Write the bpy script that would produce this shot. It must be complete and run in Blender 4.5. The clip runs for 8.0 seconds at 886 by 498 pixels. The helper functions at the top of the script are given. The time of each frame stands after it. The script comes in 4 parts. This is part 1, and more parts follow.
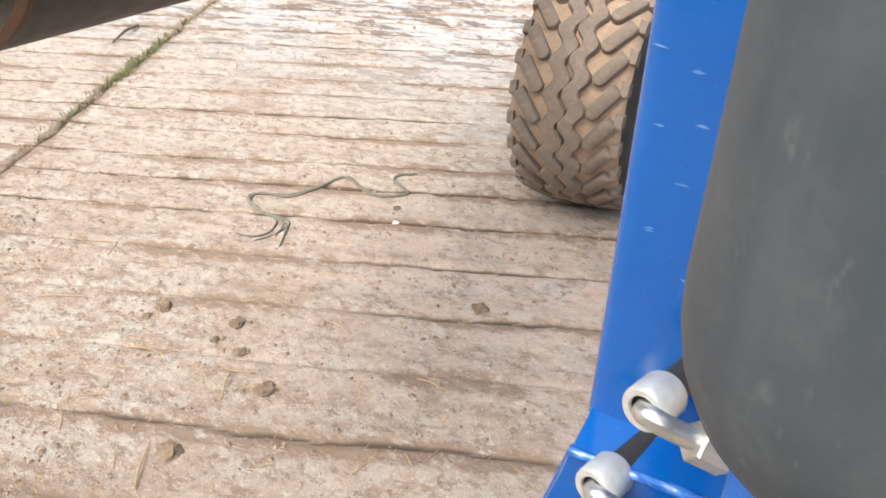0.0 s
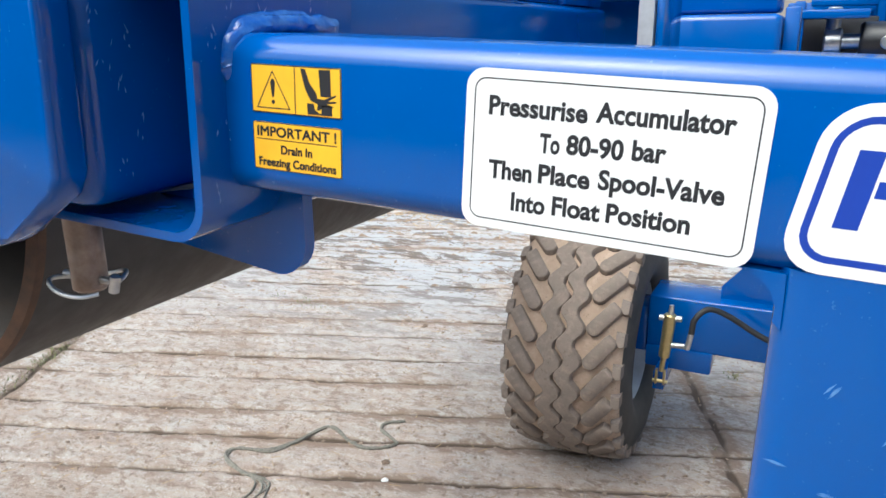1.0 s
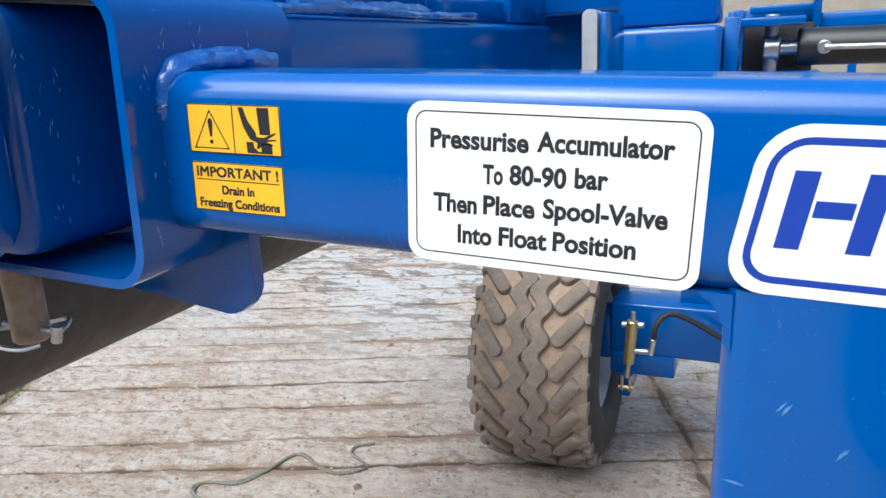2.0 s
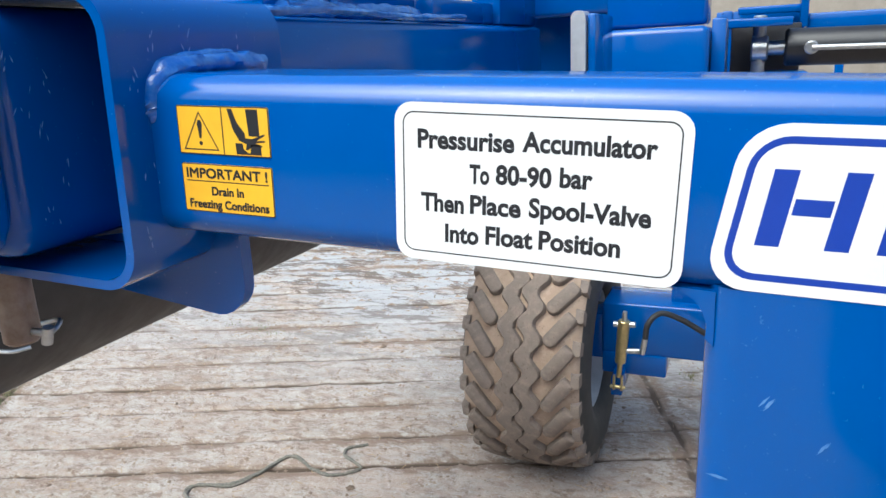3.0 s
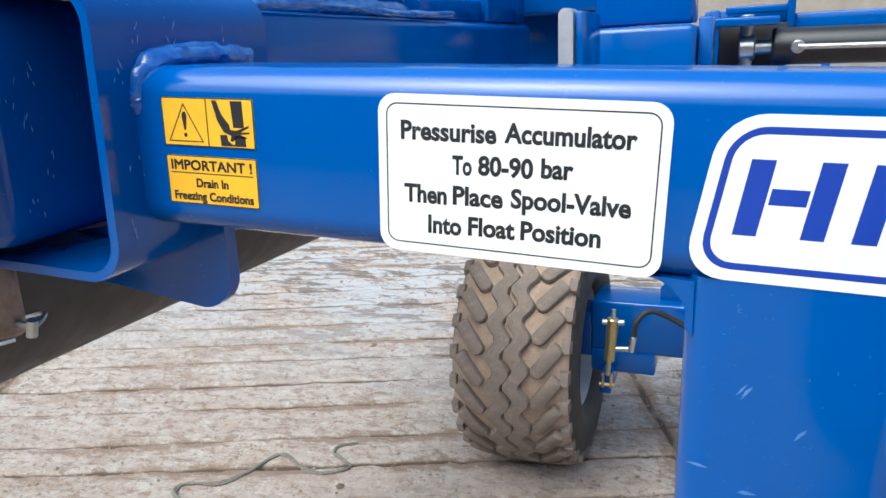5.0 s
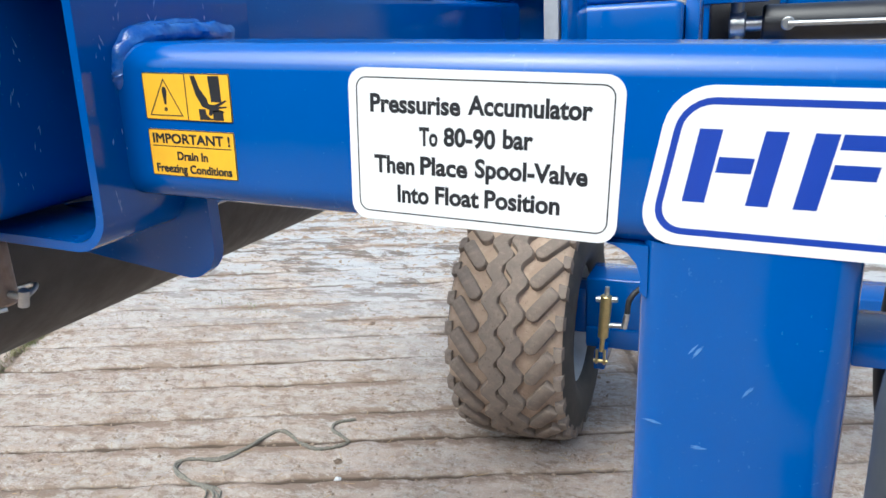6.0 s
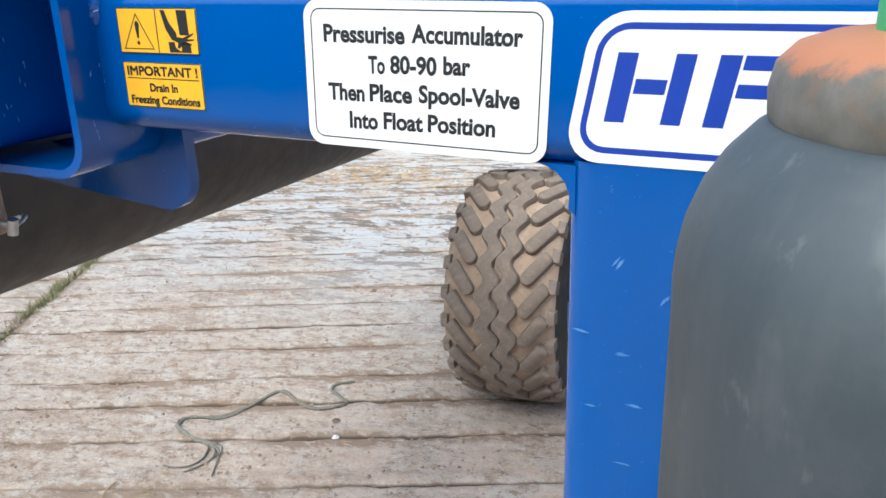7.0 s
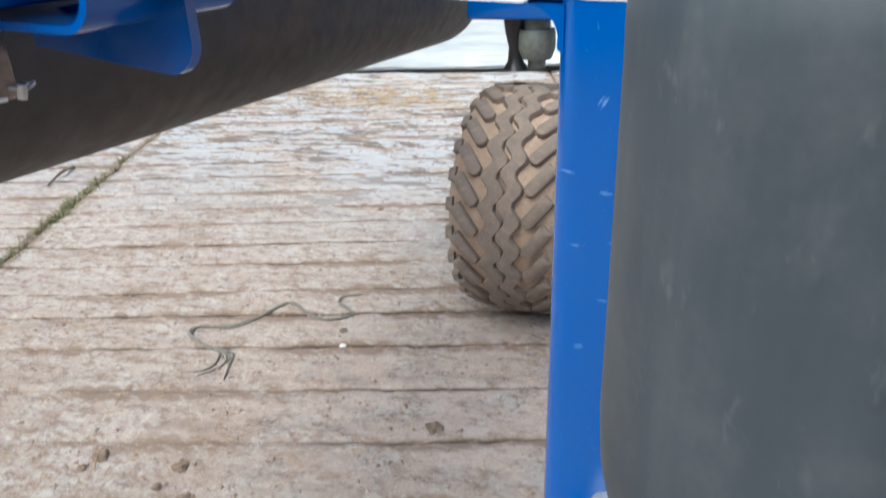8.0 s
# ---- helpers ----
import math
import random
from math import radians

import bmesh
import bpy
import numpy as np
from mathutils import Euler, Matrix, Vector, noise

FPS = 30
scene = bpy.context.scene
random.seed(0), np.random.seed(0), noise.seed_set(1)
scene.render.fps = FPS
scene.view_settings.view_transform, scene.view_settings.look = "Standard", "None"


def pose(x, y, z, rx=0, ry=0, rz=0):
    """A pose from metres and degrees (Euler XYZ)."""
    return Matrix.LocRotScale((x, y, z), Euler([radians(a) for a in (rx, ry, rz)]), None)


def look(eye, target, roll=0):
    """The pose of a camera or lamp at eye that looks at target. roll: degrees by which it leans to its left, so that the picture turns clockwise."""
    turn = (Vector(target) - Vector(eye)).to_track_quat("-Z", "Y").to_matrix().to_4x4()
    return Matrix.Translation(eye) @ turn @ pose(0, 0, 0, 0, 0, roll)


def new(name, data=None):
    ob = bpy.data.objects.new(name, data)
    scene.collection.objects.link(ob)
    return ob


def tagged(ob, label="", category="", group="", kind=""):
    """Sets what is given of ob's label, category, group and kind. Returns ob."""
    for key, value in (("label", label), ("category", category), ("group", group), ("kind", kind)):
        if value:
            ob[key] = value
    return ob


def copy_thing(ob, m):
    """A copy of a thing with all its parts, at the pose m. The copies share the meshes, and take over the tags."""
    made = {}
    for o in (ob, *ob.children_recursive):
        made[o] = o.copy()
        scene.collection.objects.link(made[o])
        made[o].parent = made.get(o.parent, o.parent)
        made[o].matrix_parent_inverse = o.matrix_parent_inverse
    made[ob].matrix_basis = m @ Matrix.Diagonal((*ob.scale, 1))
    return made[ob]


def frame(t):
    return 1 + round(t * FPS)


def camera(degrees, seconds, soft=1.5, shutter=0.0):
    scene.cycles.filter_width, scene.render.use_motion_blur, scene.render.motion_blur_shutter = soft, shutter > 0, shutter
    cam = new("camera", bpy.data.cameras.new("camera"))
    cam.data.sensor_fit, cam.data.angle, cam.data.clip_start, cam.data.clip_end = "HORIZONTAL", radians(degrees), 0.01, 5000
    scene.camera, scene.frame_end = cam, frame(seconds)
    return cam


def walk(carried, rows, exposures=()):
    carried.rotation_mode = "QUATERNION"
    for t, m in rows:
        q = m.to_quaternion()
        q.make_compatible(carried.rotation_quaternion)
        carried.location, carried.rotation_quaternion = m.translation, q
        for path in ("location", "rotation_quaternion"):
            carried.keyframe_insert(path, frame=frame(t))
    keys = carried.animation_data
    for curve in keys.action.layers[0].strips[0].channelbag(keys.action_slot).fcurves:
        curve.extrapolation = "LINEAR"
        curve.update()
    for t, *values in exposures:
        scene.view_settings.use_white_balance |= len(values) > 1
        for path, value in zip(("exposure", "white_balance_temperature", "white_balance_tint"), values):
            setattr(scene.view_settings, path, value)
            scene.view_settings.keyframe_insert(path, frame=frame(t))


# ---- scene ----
cam = camera(62.5, 8.0, shutter=0.15)
PATH = [
    (0, (0.124, 0.204, 1.48), (-0.69, 1.678, 0.4), -0.3),
    (0.3, (0.068, 0.221, 1.505), (-0.81, 1.723, 0.52), 0.4),
    (0.5, (0.023, 0.235, 1.527), (-0.852, 1.807, 0.654), 1.3),
    (0.7, (0.003, 0.266, 1.551), (-0.875, 1.911, 0.828), 0.7),
    (1, (0.001, 0.298, 1.574), (-0.856, 2.016, 1.014), -0.6),
    (1.5, (0.003, 0.313, 1.585), (-0.793, 2.07, 1.056), -2.1),
    (3, (0.012, 0.308, 1.585), (-0.74, 2.086, 1.062), -2.9),
    (3.5, (0.013, 0.307, 1.586), (-0.722, 2.092, 1.063), -2.7),
    (4, (0.015, 0.307, 1.585), (-0.706, 2.098, 1.063), -2.6),
    (5.5, (0.027, 0.301, 1.578), (-0.707, 2.084, 1.047), -2.7),
    (6, (0.049, 0.292, 1.576), (-0.682, 2.063, 1.001), -2.9),
    (6.2, (0.064, 0.287, 1.564), (-0.665, 2.046, 0.953), -3.5),
    (6.5, (0.089, 0.275, 1.552), (-0.643, 2.019, 0.902), -3.4),
    (7, (0.11, 0.262, 1.547), (-0.64, 2.003, 0.91), -2.6),
    (7.5, (0.121, 0.264, 1.547), (-0.636, 2.003, 0.915), -2.2),
    (7.8, (0.128, 0.245, 1.524), (-0.638, 1.971, 0.865), -2.5),
    (8, (0.138, 0.221, 1.492), (-0.613, 1.887, 0.68), -2.6),
]
walk(cam, [(t, look(eye, target, roll)) for t, eye, target, roll in PATH],
     exposures=[(0.0, 1.0, 6500, 5), (0.5, 0.95, 6400, 4), (1.0, 0.7, 5700, 0), (5.5, 0.62, 5600, 0), (6.5, 0.68, 5650, 0), (8.0, 0.6, 5700, 1)])

# ---- light ----
world = bpy.data.worlds.new("sky")
scene.world = world
world.use_nodes = True
_sky = world.node_tree.nodes.new("ShaderNodeTexSky")
_sky.sky_type, _sky.sun_disc = "NISHITA", False
_sky.sun_elevation, _sky.sun_rotation = radians(57.5), radians(204)
_sky.air_density, _sky.dust_density = 1.0, 8.0
_bg = world.node_tree.nodes["Background"]
_bg.inputs["Strength"].default_value = 0.15
world.node_tree.links.new(_sky.outputs[0], _bg.inputs["Color"])
sun = new("sun", bpy.data.lights.new("sun", "SUN"))
sun.data.energy, sun.data.angle, sun.data.color = 1.4, radians(60), (1.0, 0.98, 0.95)
sun.matrix_world = look((-1.7, -3.8, 6.6), (0, 0, 0))


# ---- materials ----
class Mat:
    """A small wrapper round one node material."""

    def __init__(self, name, rough=0.5, metal=0.0, spec=0.5, coat=0.0):
        self.m = bpy.data.materials.new(name)
        self.m.use_nodes = True
        self.t = self.m.node_tree
        self.b = self.t.nodes["Principled BSDF"]
        self.b.inputs["Roughness"].default_value = rough
        self.b.inputs["Metallic"].default_value = metal
        self.b.inputs["Specular IOR Level"].default_value = spec
        self.b.inputs["Coat Weight"].default_value = coat
        self.b.inputs["Coat Roughness"].default_value = 0.06
        self.co = self.t.nodes.new("ShaderNodeTexCoord").outputs["Object"]

    def link(self, a, b):
        self.t.links.new(a, b)

    def noise(self, scale, detail=4.0, rough=0.6, stretch=None, distort=0.0):
        n = self.t.nodes.new("ShaderNodeTexNoise")
        n.inputs["Scale"].default_value, n.inputs["Detail"].default_value = scale, detail
        n.inputs["Roughness"].default_value, n.inputs["Distortion"].default_value = rough, distort
        src = self.co
        if stretch:
            mp = self.t.nodes.new("ShaderNodeMapping")
            mp.inputs["Scale"].default_value = stretch[:3]
            if len(stretch) > 3:
                mp.inputs["Rotation"].default_value = (0, 0, radians(stretch[3]))
            self.link(self.co, mp.inputs["Vector"])
            src = mp.outputs[0]
        self.link(src, n.inputs["Vector"])
        return n.outputs["Fac"]

    def ramp(self, fac, *stops):
        r = self.t.nodes.new("ShaderNodeValToRGB")
        e = r.color_ramp.elements
        while len(e) < len(stops):
            e.new(0.5)
        for k, (p, c) in zip(e, stops):
            k.position = p
            k.color = (*c, 1) if isinstance(c, tuple) else (c, c, c, 1)
        self.link(fac, r.inputs[0])
        return r.outputs[0]

    def mix(self, fac, a, b, mode="MIX"):
        n = self.t.nodes.new("ShaderNodeMix")
        n.data_type, n.blend_type = "RGBA", mode
        for k, v in ((0, fac), (6, a), (7, b)):
            if isinstance(v, (int, float)):
                n.inputs[k].default_value = v if k == 0 else (v, v, v, 1)
            elif isinstance(v, tuple):
                n.inputs[k].default_value = (*v, 1)
            else:
                self.link(v, n.inputs[k])
        return n.outputs[2]

    def color(self, c):
        if isinstance(c, tuple):
            self.b.inputs["Base Color"].default_value = (*c, 1)
        else:
            self.link(c, self.b.inputs["Base Color"])
        return self

    def rough(self, c):
        self.link(c, self.b.inputs["Roughness"])
        return self

    def bump(self, h, strength=0.3, dist=0.002):
        n = self.t.nodes.new("ShaderNodeBump")
        n.inputs["Strength"].default_value, n.inputs["Distance"].default_value = strength, dist
        self.link(h, n.inputs["Height"])
        self.link(n.outputs[0], self.b.inputs["Normal"])
        return self


def mat_paint(name, base, dark, dusty):
    m = Mat(name, rough=0.25, coat=0.0)
    big = m.noise(6, 3)
    c = m.mix(m.ramp(big, (0.35, 0.0), (0.7, 1.0)), base, dark)
    scuffs = m.ramp(m.noise(34, 5, 0.7, (1.0, 1.0, 0.35)), (0.66, 0.0), (0.74, 1.0))
    c = m.mix(m.mix(1.0, scuffs, 0.25, "MULTIPLY"), c, dusty)
    fine = m.ramp(m.noise(240, 3, 0.5), (0.69, 0.0), (0.74, 1.0))
    c = m.mix(m.mix(1.0, fine, 0.35, "MULTIPLY"), c, dusty)
    m.color(c)
    m.rough(m.ramp(m.noise(18, 4), (0.3, 0.1), (0.75, 0.22)))
    m.bump(m.noise(40, 3), 0.05, 0.001)
    return m.m


BLUE = mat_paint("blue_gloss_paint", (0.003, 0.084, 0.355), (0.003, 0.075, 0.325), (0.09, 0.24, 0.54))


def mat_weld():
    m = Mat("painted_weld_bead", rough=0.16, coat=0.5)
    m.color(m.mix(m.ramp(m.noise(60, 4), (0.4, 0.0), (0.65, 1.0)), (0.006, 0.09, 0.41), (0.05, 0.17, 0.48)))
    m.bump(m.noise(110, 3), 0.5, 0.003)
    return m.m


WELD = mat_weld()


def mat_simple(name, c1, c2, scale, rough, metal=0.0, bump=0.15, spec=0.5, lo=0.35, hi=0.7, dist=0.002):
    m = Mat(name, rough=rough, metal=metal, spec=spec)
    m.color(m.mix(m.ramp(m.noise(scale, 6, 0.65), (lo, 0.0), (hi, 1.0)), c1, c2))
    m.bump(m.noise(scale * 4, 4), bump, dist)
    return m.m


WHITE = mat_simple("white_vinyl", (0.8, 0.8, 0.79), (0.74, 0.75, 0.75), 30, 0.35, bump=0.02)
YELLOW = mat_simple("yellow_vinyl", (0.83, 0.47, 0.02), (0.78, 0.42, 0.02), 30, 0.4, bump=0.02)
BLACK_INK = mat_simple("black_print", (0.014, 0.015, 0.018), (0.02, 0.02, 0.024), 40, 0.45, bump=0.02)
BLUE_INK = mat_simple("blue_print", (0.012, 0.045, 0.33), (0.014, 0.05, 0.36), 40, 0.4, bump=0.02)
ZINC = mat_simple("zinc_plated_steel", (0.62, 0.62, 0.6), (0.45, 0.45, 0.44), 60, 0.32, 0.9, 0.1)
FERRULE = mat_simple("bright_zinc_ferrule", (0.68, 0.69, 0.69), (0.5, 0.51, 0.5), 60, 0.42, 0.6, 0.1)
SILVER = mat_simple("galvanised_bar", (0.55, 0.57, 0.6), (0.45, 0.47, 0.5), 40, 0.4, 0.6, 0.1)
BRASS = mat_simple("yellow_zinc_plating", (0.55, 0.45, 0.22), (0.42, 0.34, 0.17), 50, 0.35, 0.85, 0.1)
HOSE = mat_simple("black_rubber_hose", (0.018, 0.018, 0.019), (0.03, 0.029, 0.028), 40, 0.55)
BLACK = mat_simple("black_paint", (0.012, 0.012, 0.014), (0.022, 0.022, 0.024), 20, 0.35)
RIMGREY = mat_simple("silver_wheel_paint", (0.5, 0.53, 0.56), (0.4, 0.42, 0.44), 20, 0.4)
GREEN = mat_simple("green_plastic_cap", (0.045, 0.4, 0.1), (0.04, 0.34, 0.09), 20, 0.4)
PINSTEEL = mat_simple("worn_pin_steel", (0.33, 0.27, 0.23), (0.2, 0.13, 0.09), 35, 0.4, 0.7)
WOOD = mat_simple("pallet_wood", (0.3, 0.19, 0.12), (0.2, 0.12, 0.07), 12, 0.8)


def mat_tread(name, base, worn, dust, amount):
    """Rubber or soil with pale dry dust in patches."""
    m = Mat(name, rough=0.88, spec=0.3)
    c = m.mix(m.ramp(m.noise(14, 6, 0.7), (0.3, 0.0), (0.7, 1.0)), base, worn)
    c = m.mix(m.ramp(m.noise(38, 8, 0.75), (0.5, 0.0), (0.66, amount)), c, dust)
    c = m.mix(m.ramp(m.noise(110, 4, 0.6), (0.62, 0.0), (0.68, 0.6)), c, (0.1, 0.078, 0.062))
    m.color(c)
    m.bump(m.noise(90, 6, 0.7), 0.5, 0.003)
    return m.m


RUBBER = mat_tread("dusty_tyre_rubber", (0.185, 0.152, 0.127), (0.25, 0.2, 0.163), (0.35, 0.275, 0.215), 0.5)
DUSTY = mat_tread("soil_in_tread", (0.43, 0.322, 0.24), (0.34, 0.25, 0.185), (0.49, 0.38, 0.295), 0.6)
SIDEWALL = mat_simple("black_tyre_sidewall", (0.03, 0.029, 0.028), (0.055, 0.049, 0.043), 14, 0.7, bump=0.2)
STRAW = mat_simple("dry_straw", (0.42, 0.3, 0.16), (0.3, 0.2, 0.1), 40, 0.7)
CLOD = mat_simple("dried_mud", (0.14, 0.1, 0.072), (0.24, 0.175, 0.125), 40, 0.95, bump=0.6)
CRUMB = mat_simple("dry_soil_crumbs", (0.2, 0.145, 0.104), (0.36, 0.28, 0.215), 9, 0.95, bump=0.4)
ROPE = mat_simple("frayed_twine", (0.215, 0.2, 0.165), (0.1, 0.095, 0.08), 120, 0.8, bump=0.6)
GRASS = mat_simple("yard_grass", (0.1, 0.13, 0.04), (0.24, 0.2, 0.1), 15, 0.6)


def mat_drum():
    m = Mat("bare_roller_steel", rough=0.6, metal=0.0)
    c = m.mix(m.ramp(m.noise(5, 5, 0.6, (1, 0.3, 1)), (0.35, 0.0), (0.7, 1.0)), (0.036, 0.034, 0.033), (0.056, 0.045, 0.037))
    c = m.mix(m.ramp(m.noise(3.2, 6, 0.7), (0.58, 0.0), (0.75, 0.6)), c, (0.1, 0.058, 0.034))
    m.color(c)
    m.rough(m.ramp(m.noise(20, 3), (0.3, 0.5), (0.7, 0.7)))
    m.bump(m.noise(60, 4), 0.15, 0.002)
    return m.m


DRUM = mat_drum()
RUST = mat_simple("rusty_edge", (0.13, 0.07, 0.04), (0.07, 0.045, 0.033), 30, 0.8, 0.1, 0.4)


def mat_bottle():
    m = Mat("scuffed_grey_paint", rough=0.52)
    c = m.mix(m.ramp(m.noise(9, 5, 0.65), (0.3, 0.0), (0.7, 1.0)), (0.029, 0.04, 0.052), (0.05, 0.062, 0.073))
    c = m.mix(m.ramp(m.noise(34, 4, 0.6, (1, 1, 0.5)), (0.6, 0.0), (0.74, 0.55)), c, (0.15, 0.165, 0.17))
    c = m.mix(m.ramp(m.noise(22, 4, 0.65, (1, 1, 0.12)), (0.52, 0.0), (0.75, 0.5)), c, (0.08, 0.094, 0.104))
    c = m.mix(m.ramp(m.noise(26, 4, 0.6), (0.68, 0.0), (0.74, 0.7)), c, (0.03, 0.034, 0.038))
    c = m.mix(m.ramp(m.noise(5, 6, 0.7, (1, 1, 0.7)), (0.42, 0.0), (0.6, 0.6)), c, (0.03, 0.04, 0.052))
    c = m.mix(m.ramp(m.noise(110, 4, 0.6, (1, 1, 0.5)), (0.63, 0.0), (0.75, 0.6)), c, (0.12, 0.137, 0.14))
    c = m.mix(m.ramp(m.noise(30, 5, 0.7), (0.5, 0.0), (0.68, 0.5)), c, (0.075, 0.086, 0.092))
    m.color(c)
    m.bump(m.noise(120, 4), 0.12, 0.001)
    return m.m


BOTTLE = mat_bottle()


def mat_neck():
    m = Mat("worn_neck_paint", rough=0.6)
    grey = m.mix(m.ramp(m.noise(50, 5), (0.4, 0.0), (0.65, 1.0)), (0.095, 0.093, 0.083), (0.165, 0.157, 0.14))
    grey = m.mix(m.ramp(m.noise(26, 7, 0.75), (0.5, 0.0), (0.62, 0.8)), grey, (0.16, 0.105, 0.07))
    sep = m.t.nodes.new("ShaderNodeSeparateXYZ")
    m.link(m.co, sep.inputs[0])
    up = m.t.nodes.new("ShaderNodeMapRange")
    up.inputs["From Min"].default_value, up.inputs["From Max"].default_value = 1.514, 1.536
    m.link(sep.outputs[2], up.inputs["Value"])
    edge = m.mix(0.5, up.outputs[0], m.noise(34, 7, 0.75))
    m.color(m.mix(m.ramp(edge, (0.52, 0.0), (0.6, 0.9)), grey, (0.36, 0.145, 0.07)))
    m.bump(m.noise(90, 4), 0.2, 0.002)
    return m.m


NECK = mat_neck()

YARD_TURN = 20.5


def mat_concrete():
    m = Mat("ribbed_farmyard_concrete", rough=0.9, spec=0.3)
    base = m.mix(m.ramp(m.noise(1.3, 6, 0.65), (0.35, 0.0), (0.65, 1.0)), (0.41, 0.352, 0.308), (0.47, 0.44, 0.405))
    base = m.mix(m.ramp(m.noise(11, 9, 0.8, (0.75, 1.25, 1, -YARD_TURN)), (0.46, 0.0), (0.58, 0.75)), base, (0.38, 0.29, 0.225))
    pale = m.ramp(m.noise(30, 7, 0.8), (0.54, 0.0), (0.62, 0.8))
    base = m.mix(pale, base, (0.56, 0.52, 0.48))
    # soil trodden into the surface, in streaks along the ribs
    soil = m.ramp(m.noise(2.8, 12, 0.82, (0.75, 1.3, 1, -YARD_TURN)), (0.53, 0.0), (0.59, 0.7))
    base = m.mix(soil, base, (0.26, 0.19, 0.142))
    sep = m.t.nodes.new("ShaderNodeSeparateXYZ")
    m.link(m.co, sep.inputs[0])
    near = m.t.nodes.new("ShaderNodeMapRange")
    near.inputs["From Min"].default_value, near.inputs["From Max"].default_value = 3.2, 1.3
    m.link(sep.outputs[1], near.inputs["Value"])
    trod = m.mix(1.0, near.outputs[0], m.ramp(m.noise(3.8, 12, 0.85), (0.49, 0.0), (0.535, 0.75)), "MULTIPLY")
    base = m.mix(trod, base, (0.345, 0.262, 0.208))
    fleck = m.ramp(m.noise(32, 9, 0.85), (0.555, 0.0), (0.59, 0.85))
    base = m.mix(fleck, base, (0.2, 0.145, 0.108))
    clump = m.ramp(m.noise(17, 7, 0.8, (0.7, 1.3, 1, -YARD_TURN)), (0.525, 0.0), (0.56, 0.8))
    base = m.mix(clump, base, (0.235, 0.17, 0.127))
    # paler pinkish patches, strongest round a spot in front of the wheel
    spot = m.t.nodes.new("ShaderNodeVectorMath")
    spot.operation = "DISTANCE"
    spot.inputs[1].default_value = (-0.75, 2.1, 0.0)
    m.link(m.co, spot.inputs[0])
    rad = m.t.nodes.new("ShaderNodeMapRange")
    rad.inputs["From Min"].default_value, rad.inputs["From Max"].default_value = 1.3, 0.25
    m.link(spot.outputs["Value"], rad.inputs["Value"])
    pink = m.mix(1.0, rad.outputs[0], m.ramp(m.noise(5, 10, 0.8, (0.8, 1.2, 1, -YARD_TURN)), (0.44, 0.0), (0.54, 0.6)), "MULTIPLY")
    base = m.mix(pink, base, (0.54, 0.43, 0.36))
    flake = m.ramp(m.noise(70, 9, 0.85, (0.7, 1.2, 1, -YARD_TURN)), (0.58, 0.0), (0.61, 0.7))
    base = m.mix(flake, base, (0.66, 0.62, 0.57))
    dark = m.ramp(m.noise(60, 9, 0.8, (0.6, 1.3, 1, 12 - YARD_TURN)), (0.61, 0.0), (0.65, 0.85))
    base = m.mix(dark, base, (0.17, 0.12, 0.088))
    grit = m.ramp(m.noise(150, 3, 0.6), (0.6, 0.0), (0.68, 0.6))
    base = m.mix(grit, base, (0.62, 0.575, 0.515))
    # pale lime-washed patch further up the yard
    rng = m.t.nodes.new("ShaderNodeMapRange")
    rng.inputs["From Min"].default_value, rng.inputs["From Max"].default_value = 2.9, 4.6
    m.link(sep.outputs[1], rng.inputs["Value"])
    lime = m.mix(1.0, rng.outputs[0], m.ramp(m.noise(2.3, 7, 0.7, (0.6, 1.5, 1, -YARD_TURN)), (0.42, 0.0), (0.52, 0.9)), "MULTIPLY")
    base = m.mix(lime, base, (0.42, 0.43, 0.44))
    chips = m.mix(1.0, rng.outputs[0], m.ramp(m.noise(3.6, 9, 0.78, (0.55, 1.5, 1, -YARD_TURN)), (0.52, 0.0), (0.55, 0.9)), "MULTIPLY")
    base = m.mix(chips, base, (0.14, 0.11, 0.09))
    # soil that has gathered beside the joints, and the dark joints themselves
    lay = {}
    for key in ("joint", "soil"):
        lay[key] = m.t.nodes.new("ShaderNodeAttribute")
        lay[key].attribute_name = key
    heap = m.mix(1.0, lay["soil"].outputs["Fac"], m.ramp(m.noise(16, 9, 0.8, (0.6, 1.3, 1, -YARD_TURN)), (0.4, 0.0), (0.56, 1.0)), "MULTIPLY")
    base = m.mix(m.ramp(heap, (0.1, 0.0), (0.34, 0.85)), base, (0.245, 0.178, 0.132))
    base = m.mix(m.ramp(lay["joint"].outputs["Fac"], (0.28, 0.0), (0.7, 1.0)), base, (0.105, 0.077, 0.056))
    m.color(base)
    m.bump(m.noise(34, 10, 0.8), 1.0, 0.014)
    return m.m


CONCRETE = mat_concrete()


# ---- mesh helpers ----
def finish(name, bm, material, smooth=40):
    me = bpy.data.meshes.new(name)
    bmesh.ops.recalc_face_normals(bm, faces=bm.faces)
    bm.to_mesh(me)
    bm.free()
    for mt in (material if isinstance(material, (list, tuple)) else [material]):
        me.materials.append(mt)
    if smooth:
        me.polygons.foreach_set("use_smooth", [True] * len(me.polygons))
        me.set_sharp_from_angle(angle=radians(smooth))
    return me


def part(name, bm, material, parent, label="", at=None, smooth=40):
    ob = new(name, finish(name, bm, material, smooth))
    ob.parent = parent
    if at is not None:
        ob.matrix_basis = at
    return tagged(ob, label)


def thing(name, bm, material, label, category, at=None, group="", kind="", smooth=40):
    ob = new(name, finish(name, bm, material, smooth))
    if at is not None:
        ob.matrix_basis = at
    return tagged(ob, label, category, group, kind)


